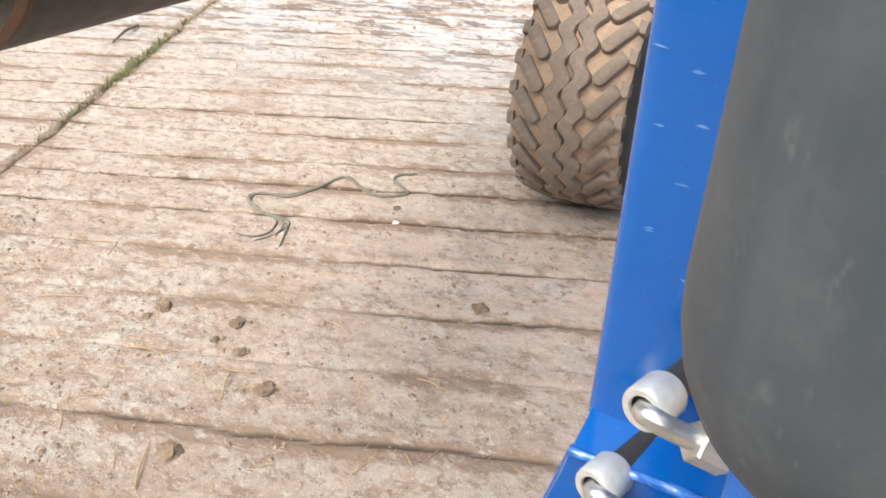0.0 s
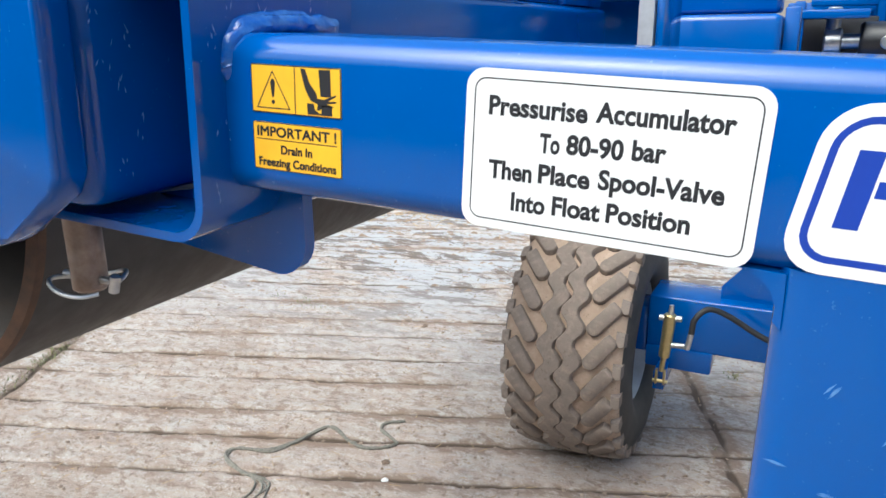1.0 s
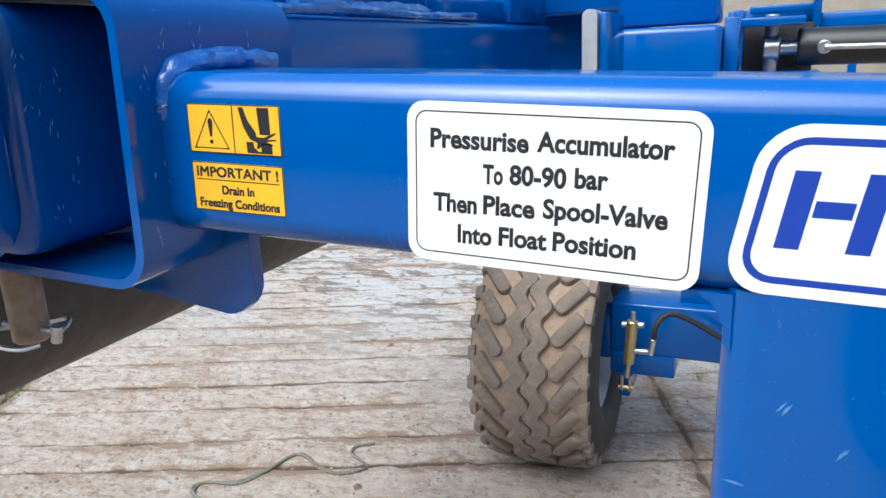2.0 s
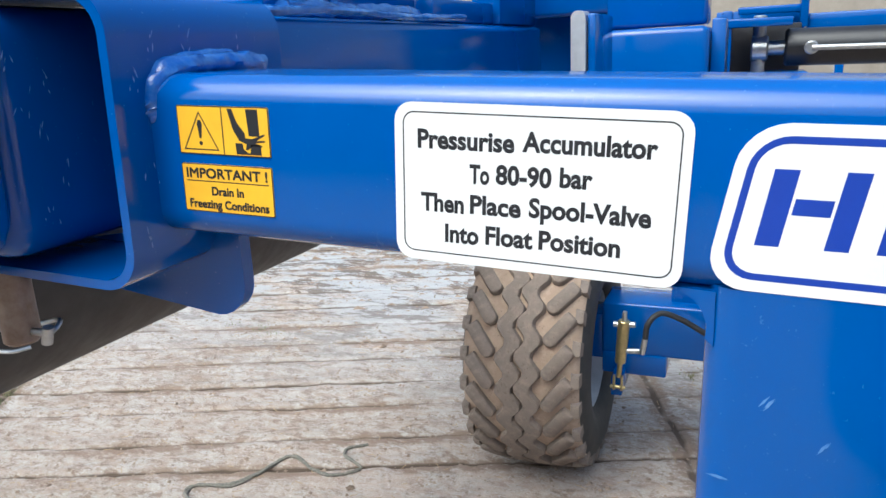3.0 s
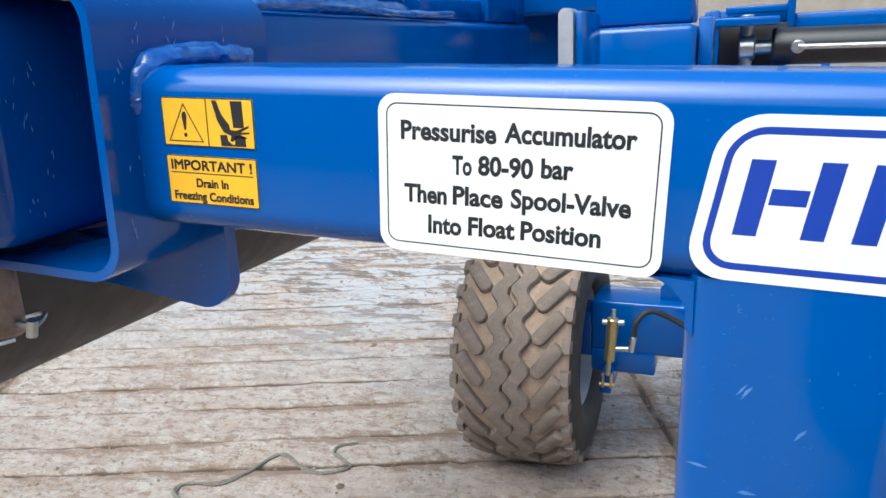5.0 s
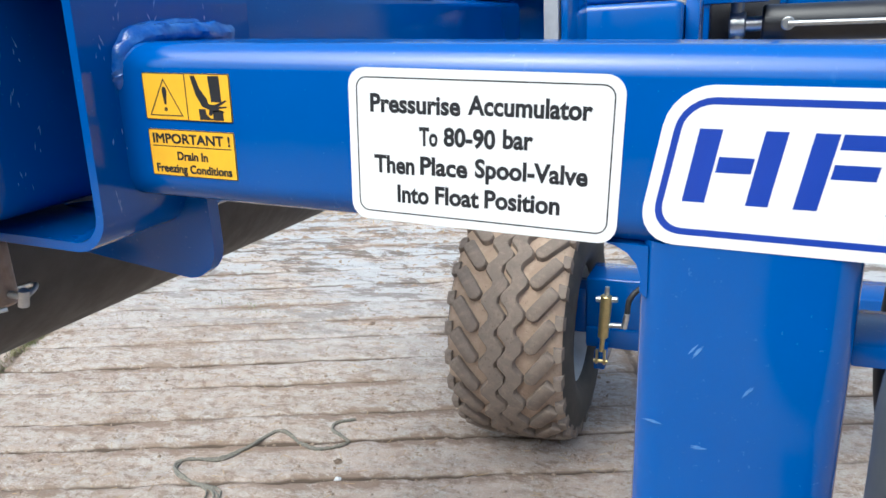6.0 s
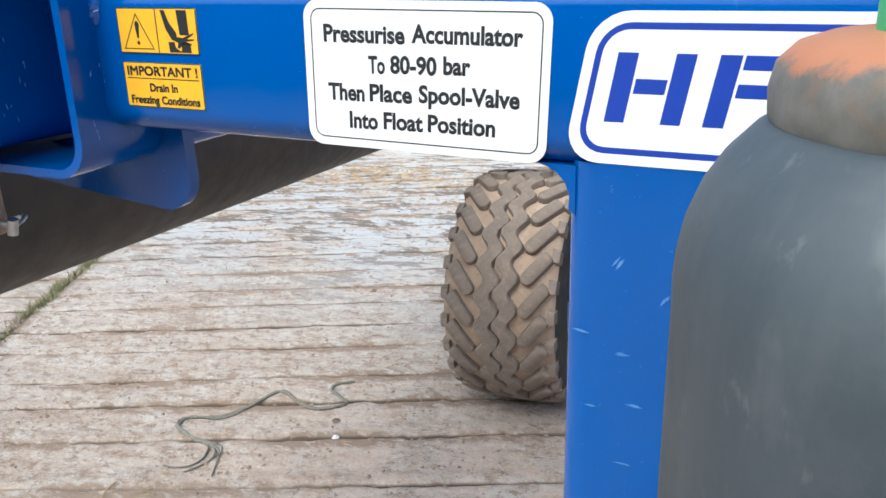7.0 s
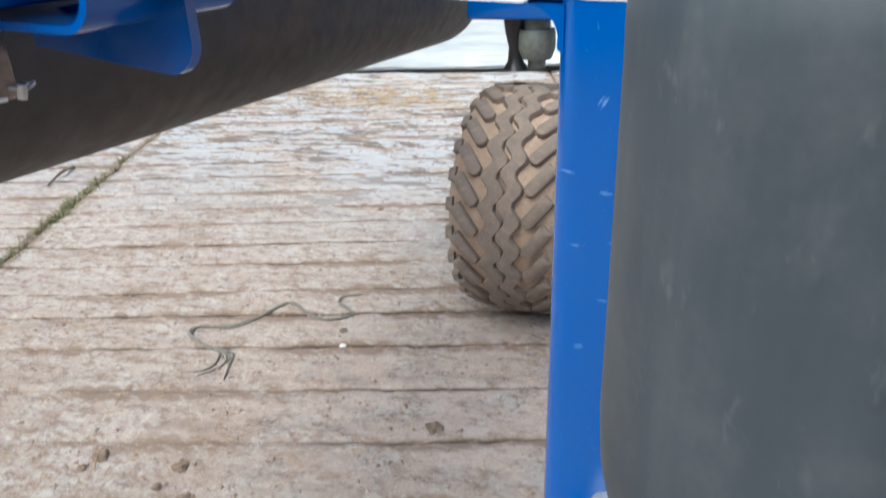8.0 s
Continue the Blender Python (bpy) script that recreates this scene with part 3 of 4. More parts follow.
    bm = bmesh.new()
    add_rod(bm, (0.028, 2.38, 1.45), (0.028, 2.38, 1.632), 0.016, chamfer=0.003)
    part("clevis_pin", bm, ZINC, roller)
    bm = bmesh.new()
    add_rod(bm, (0.01, 2.38, 1.552), (0.05, 2.38, 1.552), 0.032, chamfer=0.004)
    add_rod(bm, (0.05, 2.38, 1.552), (0.088, 2.38, 1.552), 0.018)
    ram = part("hydraulic_ram", bm, ZINC, roller, "black hydraulic ram with bright pipe")
    bm = bmesh.new()
    add_rod(bm, (0.087, 2.38, 1.552), (1.2, 2.38, 1.54), 0.045, chamfer=0.006, n=32)
    part("barrel", bm, BLACK, ram)
    bm = bmesh.new()
    add_rod(bm, (0.145, 2.325, 1.550), (0.145, 2.35, 1.550), 0.016, chamfer=0.003)
    add_tube(bm, [(0.145, 2.322, 1.550), (0.4, 2.322, 1.547), (1.1, 2.322, 1.54)], 0.007, 10, 4)
    part("pipe", bm, ZINC, ram, "bright steel hydraulic pipe")


def build_drum():
    m = along((-0.997, 0.765, 1.399), (-0.997 - 0.113, 1.765, 1.399 - 0.060))
    bm = bmesh.new()
    add_lathe(bm, [(0.0, 0.5), (0.2, 0.5), (0.232, 0.48), (0.234, 0.012), (0.24, 0.002), (0.25, 0.008), (0.25, 2.6), (0.23, 2.6), (0.22, 2.55), (0, 2.55)], m, 96)
    d = part("roller_drum", bm, DRUM, roller, "dull grey-brown steel roller drum")
    bm = bmesh.new()
    add_lathe(bm, [(0.236, 0.008), (0.241, 0.0), (0.252, 0.006), (0.2515, 0.018)], m, 96)
    part("drum_rim", bm, RUST, d, "rusty worn drum edge")


def build_wheel():
    R, cx, cy, cz = 0.462, -0.665, 2.935, 0.454
    wheel = new("wheel")
    wheel.parent = roller
    wheel.location = (cx, cy, cz)
    tagged(wheel, "wide dusty implement wheel with lugged tyre")
    turn = pose(0, 0, 0, 0, 90, 0)
    bm = bmesh.new()
    half = [(0.222, 0.165), (0.232, 0.19), (0.268, 0.218), (0.32, 0.229), (0.375, 0.222), (0.41, 0.207), (0.426, 0.188), (0.435, 0.12), (0.439, 0.0)]
    prof = half + [(r, -w) for r, w in half[-2::-1]]
    add_lathe(bm, prof, turn, 104)
    for f in bm.faces:
        c = f.calc_center_median()
        f.material_index = 1 if math.hypot(c.y, c.z) > 0.416 else 0
    N = 25
    step = 2 * math.pi / N

    def slab(name, pts, side, base, top, drop):
        """One tread piece at the wheel's angle 0, from an outline in pitches round the wheel and metres across."""
        b2 = bmesh.new()
        pts = [(a, side * x) for a, x in pts]
        n = len(pts)
        ca, cb = sum(p[0] for p in pts) / n, sum(p[1] for p in pts) / n

        def ring(r, k):
            out = []
            for a, x in pts:
                a, x = (ca + (a - ca) * k) * step, cb + (x - cb) * k
                rr = r - drop * (abs(x) / 0.2) ** 2.5
                out.append(b2.verts.new((x, rr * math.cos(a), rr * math.sin(a))))
            return out
        rings = [ring(base, 1.06), ring(top - 0.007, 1.0), ring(top - 0.0015, 0.96), ring(top, 0.91)]
        for p, q in zip(rings, rings[1:]):
            for k in range(n):
                b2.faces.new((p[k], p[(k + 1) % n], q[(k + 1) % n], q[k]))
        b2.faces.new(rings[-1])
        return finish(name, b2, RUBBER, 50)

    # slanting block with rounded ends, and the stub on the shoulder above it
    d = Vector((0.9 * step * R, -0.078)).normalized()
    e = Vector((-d.y, d.x))
    block = []
    for s0, t0 in ((-0.068, -0.021), (-0.066, 0.018), (-0.054, 0.0245), (0.052, 0.0245), (0.066, 0.016), (0.071, 0.0), (0.066, -0.016), (0.052, -0.0245), (-0.056, -0.0245)):
        v = d * s0 + e * t0
        block.append((v.x / (step * R), 0.136 + v.y))
    stub = [(-0.74, 0.183), (-0.7, 0.212), (-0.28, 0.212), (-0.24, 0.2), (-0.3, 0.183)]

    for side, off in ((-1, 0.0), (1, 0.5)):
        for name, pts, base, top, drop in (("tread_block", block, 0.43, R, 0.012), ("shoulder_stub", stub, 0.405, 0.452, 0.012)):
            me = slab(name, pts, side, base, top, drop)
            for k in range(N):
                blk = new(name, me)
                blk.parent = wheel
                blk.matrix_basis = pose(0, 0, 0, math.degrees((k + off) * step), 0, 0)
    # two wavy ribs round the middle
    M = N * 12
    for mid, lag in ((-0.034, 0.0), (0.034, 0.12)):
        rows = []
        for k in range(M):
            a = 2 * math.pi * k / M
            ph = (k / 12 + lag) % 1.0
            tri = 4 * abs(ph - 0.5) - 1
            w = 0.015 * max(-1, min(1, 1.6 * tri)) + mid
            row = []
            for x, r in ((w - 0.034, 0.428), (w - 0.029, R - 0.004), (w - 0.026, R - 0.001), (w + 0.026, R - 0.001), (w + 0.029, R - 0.004), (w + 0.034, 0.428)):
                row.append(bm.verts.new((x, r * math.cos(a), r * math.sin(a))))
            rows.append(row)
        for k in range(M):
            p, q = rows[k], rows[(k + 1) % M]
            for j in range(5):
                bm.faces.new((p[j], p[j + 1], q[j + 1], q[j])).material_index = 2
    part("tyre", bm, [SIDEWALL, DUSTY, RUBBER], wheel, "dusty brown tyre with chevron lugs", smooth=35)
    bm = bmesh.new()
    add_lathe(bm, [(0.0, 0.05), (0.09, 0.05), (0.13, 0.06), (0.18, 0.09), (0.205, 0.15), (0.228, 0.186), (0.238, 0.184), (0.225, 0.16), (0.21, 0.0), (0.225, -0.16), (0.235, -0.18), (0.21, -0.15), (0.19, -0.05), (0, -0.05)], turn, 64)
    part("rim", bm, RIMGREY, wheel, "silver grey steel rim")
    bm = bmesh.new()
    add_lathe(bm, [(0, 0.03), (0.075, 0.03), (0.075, 0.12), (0.06, 0.16), (0, 0.16)], turn, 32)
    part("hub", bm, BLUE, wheel)
    # axle arm
    part("axle_arm", box((-0.45, 2.90, 0.455), (0.6, 3.10, 0.655), 0.01, 3), BLUE, roller, "deep blue box section axle arm")
    slope = [(-0.21, 0.64), (-0.21, 0.70), (-0.09, 0.845), (0.25, 0.98), (0.25, 0.64)]
    part("axle_gusset", add_prism(bmesh.new(), slope, 0.016, Matrix(((1, 0, 0, 0), (0, 0, 1, 2.96), (0, 1, 0, 0), (0, 0, 0, 1)))), BLUE, roller)
    part("axle_step", box((-0.45, 2.895, 0.375), (-0.215, 3.09, 0.46), 0.008), BLUE, roller)
    part("hub_plate", box((-0.50, 2.92, 0.42), (-0.452, 3.06, 0.60), 0.006), BLUE, roller)
    # brake actuator
    bm = bmesh.new()
    add_rod(bm, (-0.352, 2.78, 0.635), (-0.364, 2.78, 0.47), 0.022, 0.019, 20, 0.004)
    add_rod(bm, (-0.364, 2.78, 0.475), (-0.369, 2.78, 0.415), 0.009)
    act = part("brake_cylinder", bm, BRASS, roller, "yellow zinc plated brake cylinder")
    bm = bmesh.new()
    for dx in (-0.014, 0.014):
        add_box(bm, (-0.371 + dx - 0.004, 2.77, 0.365), (-0.371 + dx + 0.004, 2.79, 0.42), 0.002)
    add_rod(bm, (-0.398, 2.78, 0.375), (-0.345, 2.78, 0.375), 0.007)
    part("fork", bm, BRASS, act)
    bm = bmesh.new()
    add_rod(bm, (-0.39, 2.78, 0.618), (-0.312, 2.78, 0.622), 0.011, chamfer=0.002)
    add_rod(bm, (-0.351, 2.78, 0.63), (-0.35, 2.78, 0.668), 0.01, 0.008)
    add_rod(bm, (-0.345, 2.78, 0.52), (-0.295, 2.775, 0.525), 0.010, chamfer=0.002)
    add_rod(bm, (-0.288, 2.775, 0.515), (-0.278, 2.775, 0.575), 0.010, chamfer=0.002)
    part("bleed_fitting", bm, ZINC, act, "bright plated fittings")
    bm = bmesh.new()
    add_tube(bm, [(-0.278, 2.775, 0.575), (-0.27, 2.775, 0.63), (-0.23, 2.80, 0.665), (-0.16, 2.82, 0.64), (-0.05, 2.84, 0.575), (0.1, 2.86, 0.52)], 0.010, 10, 8)
    part("brake_hose", bm, HOSE, roller)
    part("actuator_bracket", box((-0.40, 2.80, 0.33), (-0.36, 2.98, 0.40), 0.004), BLUE, roller)


def build_accumulator():
    m = Matrix.Translation((0.1855, 0.50, 0))
    bm = bmesh.new()
    add_lathe(bm, [(0, 1.2), (0.028, 1.202), (0.052, 1.21), (0.07, 1.223), (0.083, 1.24), (0.0915, 1.26), (0.0955, 1.28), (0.0965, 1.3), (0.096, 1.34), (0.095, 1.45), (0.0952, 1.462), (0.0945, 1.47), (0.0925, 1.48), (0.0885, 1.4905), (0.0825, 1.5), (0.0745, 1.5085), (0.07, 1.511), (0, 1.5112)], m, 72)
    acc = part("accumulator", bm, BOTTLE, roller, "scuffed grey gas accumulator bottle with rusty neck")
    bm = bmesh.new()
    add_lathe(bm, [(0.0695, 1.508), (0.0715, 1.512), (0.072, 1.520), (0.0705, 1.527), (0.065, 1.5325), (0.057, 1.535), (0, 1.5355)], m, 56)
    part("neck", bm, NECK, acc, "neck with flaking orange primer")
    bm = bmesh.new()
    add_lathe(bm, [(0, 1.535), (0.046, 1.535), (0.046, 1.575), (0.04, 1.583), (0, 1.583)], m, 32)
    part("cap", bm, GREEN, acc, "green plastic protective cap")
    bm = bmesh.new()
    add_rod(bm, (0.1855, 0.50, 1.204), (0.1855, 0.50, 1.10), 0.022, chamfer=0.003, n=6)
    part("port", bm, ZINC, acc)
    part("bottle_bracket", box((0.13, 0.47, 1.125), (0.24, 0.76, 1.14), 0.004), BLUE, roller)


def build_fittings():
    """Bracket at the foot of the post, with two hose ends."""
    pts = [(-0.045, 0.77), (0.15, 0.77), (0.15, 0.935), (-0.005, 0.935), (-0.012, 0.90)]
    m = Matrix(((1, 0, 0, 0), (0, 0, 1, 0.69), (0, 1, 0, 0), (0, 0, 0, 1)))
    part("foot_bracket", add_prism(bmesh.new(), pts, 0.19, m), BLUE, roller)
    part("foot_leg", box((-0.05, 0.70, 0.50), (0.12, 0.86, 0.77), 0.01, 3), BLUE, roller)
    # no weld here: an added bead stands in for the bracket's bright top lip
    bm = bmesh.new()
    add_tube(bm, [(-0.006, 0.69, 0.935), (0.05, 0.689, 0.937), (0.11, 0.69, 0.936), (0.15, 0.69, 0.935)], 0.005, 8, 8, rough=0.3)
    part("weld_or_lip_bead", bm, WELD, roller)
    for dx, dz in ((0.0, 0.0), (-0.03, -0.115)):
        hose = new("hose_end")
        hose.parent = roller
        hose.location = (0.058 + dx, 0.66, 1.045 + dz)
        tagged(hose, "crimped hydraulic hose end with bright elbow")
        across, down, out = Vector((0.875, 0.483, 0)), Vector((0.261, -0.4725, -0.8415)), Vector((0.407, -0.737, 0.54))
        axis = (0.72 * across - 0.3 * down - 0.62 * out).normalized()
        bm = bmesh.new()
        add_lathe(bm, [(0.0125, 0.003), (0.0135, 0.0), (0.019, -0.0005), (0.0205, 0.002), (0.021, 0.006), (0.021, 0.034), (0.019, 0.038), (0, 0.038)], along((0, 0, 0), axis), 32)
        part("ferrule", bm, FERRULE, hose)
        bm = bmesh.new()
        add_tube(bm, [axis * 0.006, out * 0.006, out * 0.013 + across * 0.003 + down * 0.002, out * 0.017 + across * 0.013 + down * 0.008, out * 0.016 + across * 0.025 + down * 0.014, out * 0.013 + across * 0.042 + down * 0.022], 0.0098, 14, 6)
        part("elbow", bm, ZINC, hose)
        bm = bmesh.new()
        a0, a1 = out * 0.014 + across * 0.036 + down * 0.02, out * 0.007 + across * 0.066 + down * 0.035
        add_rod(bm, a0, a1, 0.0185, n=6, chamfer=0.0015)
        add_rod(bm, a1, a1 + (a1 - a0) * 0.9, 0.013)
        part("hex_nut", bm, ZINC, hose)
        bm = bmesh.new()
        add_tube(bm, [axis * 0.03, axis * 0.07, axis * 0.12 - down * 0.004, axis * 0.17 - down * 0.02, axis * 0.21 - down * 0.06], 0.0145, 14, 8)
        part("hose", bm, HOSE, hose)
    for x, y in ((0.165, 0.80), (0.19, 0.84), (0.175, 0.90)):
        bm = bmesh.new()
        add_tube(bm, [(x + 0.02, y, 1.50), (x, y, 1.42), (x - 0.006, y, 1.30), (x + 0.012, y, 1.18), (x - 0.01, y + 0.02, 1.05), (x + 0.05, y, 0.9)], 0.0095, 10, 8)
        part("hydraulic_hose", bm, HOSE, roller)
    part("hose_bracket", box((0.12, 0.79, 1.352), (0.30, 0.86, 1.368), 0.003), BLUE, roller)


# ---- decals on the side beam ----
def plate(w, h, r, thick, x, z, skew=0.0):
    """A flat sticker about (x, z) of the beam's face."""
    pts = [(px + py * skew, py) for px, py in rounded(w, h, r)]
    return add_prism(bmesh.new(), pts, thick, Matrix.Translation((x, z, 0.0)))


def add_frame_line(bm, w, h, r, line, x, z, skew=0.0):
    a = [(px + py * skew, py) for px, py in rounded(w, h, r)]
    b = [(px + py * skew, py) for px, py in rounded(w - 2 * line, h - 2 * line, max(r - line, 0.0005))]
    va = [bm.verts.new((px + x, py + z, 0)) for px, py in a]
    vb = [bm.verts.new((px + x, py + z, 0)) for px, py in b]
    for k in range(len(va)):
        j = (k + 1) % len(va)
        bm.faces.new((va[k], va[j], vb[j], vb[k]))
    return bm


def flat(bm, pts):
    bm.faces.new([bm.verts.new((x, y, 0)) for x, y in pts])
    return bm


def lift(h):
    return Matrix.Translation((0, 0, h))


def print_on(name, bm, material, parent, label=""):
    part(name, bm, material, parent, label, lift(0.0007), smooth=0)


def build_decals():
    # large white instruction sign
    sx, sz, w, h = -0.1125, -0.0072, 0.191, 0.1075
    sign = part("instruction_sign", plate(w, h, 0.0125, 0.0006, sx, sz), WHITE, roller, "white instruction sticker with black lettering", FACE @ Matrix.Translation((sx, sz, 0)) @ pose(0, 0, 0, 0, 0, -0.6) @ Matrix.Translation((-sx, -sz, 0)))
    print_on("border_line", add_frame_line(bmesh.new(), w - 0.012, h - 0.012, 0.008, 0.0009, sx, sz), BLACK_INK, sign)
    for text, cx, width, base in (("Pressurise", -0.0453, 0.0668, 0.0242), ("Accumulator", 0.0346, 0.0826, 0.0254), ("To", -0.035, 0.0137, 0.0026), ("80-90", -0.0055, 0.0368, 0.0034),
                                  ("bar", 0.0283, 0.0206, 0.0044), ("Then", -0.0611, 0.031, -0.0183), ("Place", -0.0239, 0.0348, -0.0176), ("Spool-Valve", 0.037, 0.0764, -0.0165),
                                  ("Into", -0.047, 0.0241, -0.0388), ("Float", -0.014, 0.0323, -0.0378), ("Position", 0.032, 0.052, -0.0372)):
        bm = lettering(text, width, 0.0126, 0.034)
        bmesh.ops.translate(bm, verts=bm.verts, vec=(sx + cx, sz + base + 0.0063, 0))
        print_on("lettering", bm, BLACK_INK, sign)
    # hazard sticker
    x, z, w, h = -0.3497, 0.0225, 0.083, 0.0365
    haz = part("hazard_sticker", plate(w, h, 0.0015, 0.0006, x, z), YELLOW, roller, "yellow hazard sticker with black pictograms", FACE)
    bm = add_frame_line(bmesh.new(), w, h, 0.0015, 0.0008, x, z)
    flat(bm, [(x - 0.0005, z - h / 2), (x + 0.0005, z - h / 2), (x + 0.0005, z + h / 2), (x - 0.0005, z + h / 2)])
    cx, cz = x - 0.0208, z - 0.001
    tri = [(cx - 0.0165, cz - 0.014), (cx + 0.0165, cz - 0.014), (cx, cz + 0.0152)]
    small = [(cx + (px - cx) * 0.9, cz - 0.005 + (pz - cz + 0.005) * 0.9) for px, pz in tri]
    va, vb = [bm.verts.new((a, b, 0)) for a, b in tri], [bm.verts.new((a, b, 0)) for a, b in small]
    for k in range(3):
        j = (k + 1) % 3
        bm.faces.new((va[k], va[j], vb[j], vb[k]))
    flat(bm, [(cx - 0.001, cz - 0.005), (cx + 0.001, cz - 0.005), (cx + 0.0024, cz + 0.006), (cx + 0.0012, cz + 0.0085), (cx - 0.0012, cz + 0.0085), (cx - 0.0024, cz + 0.006)])
    flat(bm, [(cx + 0.0017 * math.cos(k * math.pi / 5), cz - 0.0088 + 0.0017 * math.sin(k * math.pi / 5)) for k in range(10)])
    dx = x + 0.0208
    for shape in ([(0.001, 0.0165), (0.0115, 0.0165), (0.012, -0.003), (0.0025, -0.003)],
                  [(-0.01, -0.0085), (-0.0035, -0.0085), (-0.003, -0.0125), (0.001, -0.0155), (0.003, -0.0155), (0.0035, -0.009), (0.0125, -0.0095), (0.0128, -0.0168), (-0.0095, -0.0168)],
                  [(-0.0155, 0.0165), (-0.011, 0.0165), (-0.0075, 0.007), (-0.001, -0.001), (-0.0005, -0.0045), (0.0055, -0.005), (0.016, -0.001), (0.0165, -0.0022), (0.009, -0.0062), (0.0165, -0.0058), (0.0165, -0.007), (0.008, -0.008), (0.014, -0.0098), (0.0135, -0.0108), (0.006, -0.0098), (0.001, -0.0135), (-0.001, -0.013), (0.0, -0.009), (-0.0065, -0.0065), (-0.0115, 0.002)]):
        flat(bm, [(dx + px, z + pz) for px, pz in shape])
    print_on("pictogram", bm, BLACK_INK, haz)
    # notice sticker
    x, z, w, h = -0.350, -0.0218, 0.083, 0.0375
    note = part("notice_sticker", plate(w, h, 0.0015, 0.0006, x, z), YELLOW, roller, "yellow notice sticker with black lettering", FACE)
    bm = add_frame_line(bmesh.new(), w, h, 0.0015, 0.0007, x, z)
    flat(bm, [(x - 0.038, z + 0.005), (x + 0.038, z + 0.005), (x + 0.038, z + 0.0058), (x - 0.038, z + 0.0058)])
    print_on("border_line", bm, BLACK_INK, note)
    for text, width, height, oz, bold in (("IMPORTANT !", 0.074, 0.0078, 0.0118, 0.0), ("Drain In", 0.029, 0.0068, -0.0018, 0.0), ("Freezing Conditions", 0.073, 0.0068, -0.0122, 0.0)):
        bm = lettering(text, width, height, bold)
        if not bold:
            # heavier strokes: the same line again, a hair to each side
            base = list(bm.faces)
            for k, (ox, oy) in enumerate(((0.0003, 0.0003), (-0.0003, 0.0003), (0.0003, -0.0003), (-0.0003, -0.0003))):
                more = bmesh.ops.duplicate(bm, geom=base)["geom"]
                bmesh.ops.translate(bm, verts=[g for g in more if isinstance(g, bmesh.types.BMVert)], vec=(ox, oy, 0.00004 * (k + 1)))
        bmesh.ops.translate(bm, verts=bm.verts, vec=(x, z + oz, 0))
        print_on("lettering", bm, BLACK_INK, note)
    # maker's plate, drawn as plain slanted bars
    x, z, w, h, sk = 0.152, -0.0085, 0.30, 0.0985, 0.16
    logo = part("maker_plate", plate(w, h, 0.024, 0.0006, x, z, sk), WHITE, roller, "white maker's plate with blue border and slanted bars", FACE)
    print_on("border_line", add_frame_line(bmesh.new(), w - 0.014, h - 0.014, 0.019, 0.0042, x, z, sk), BLUE_INK, logo)

    def slanted(x0, x1, z0, z1):
        bm = flat(bmesh.new(), [(x + (z + 0.03) * 0.15, z) for x, z in ((x0, z0), (x1, z0), (x1, z1), (x0, z1))])
        print_on("plain_bar", bm, BLUE_INK, logo)
    lo, hi = -0.0295, 0.0153
    for x0, x1, z0, z1 in ((0.0205, 0.0335, lo, hi), (0.0352, 0.0549, -0.0105, -0.001), (0.0566, 0.069, lo, hi), (0.0825, 0.0952, lo, hi), (0.0969, 0.123, 0.0065, hi), (0.0969, 0.12, -0.0105, -0.002),
                           (0.13, 0.143, lo, hi), (0.16, 0.173, lo, hi), (0.19, 0.203, lo, hi), (0.22, 0.233, lo, hi)):
        slanted(x0, x1, z0, z1)


def build_hitch_pin():
    bm = bmesh.new()
    add_rod(bm, (0, 0, 0.0), (0, 0, 0.085), 0.0165, n=28, chamfer=0.003)
    pin = thing("hitch_pin", bm, PINSTEEL, "worn steel pivot pin hanging through the blue channel", "pin", Matrix.Translation((-0.603, 0.745, 1.342)))
    bm = bmesh.new()
    ring = [(0.034 * math.cos(a) - 0.002, 0.034 * math.sin(a), 0.008 + 0.005 * math.sin(a * 2)) for a in [2 * math.pi * k / 14 for k in range(14)]]
    add_tube(bm, ring, 0.0023, 8, 3)
    add_rod(bm, (-0.035, 0.0, 0.012), (0.036, 0.0, 0.012), 0.0035)
    add_rod(bm, (0.031, 0, 0.002), (0.036, 0, 0.018), 0.005)
    part("linch_pin", bm, ZINC, pin, "bright sprung linch pin")


build_side_beam()
build_channel()
build_scratches()
build_frame_behind()
build_drum()
build_wheel()
build_accumulator()
build_fittings()
build_decals()
build_hitch_pin()


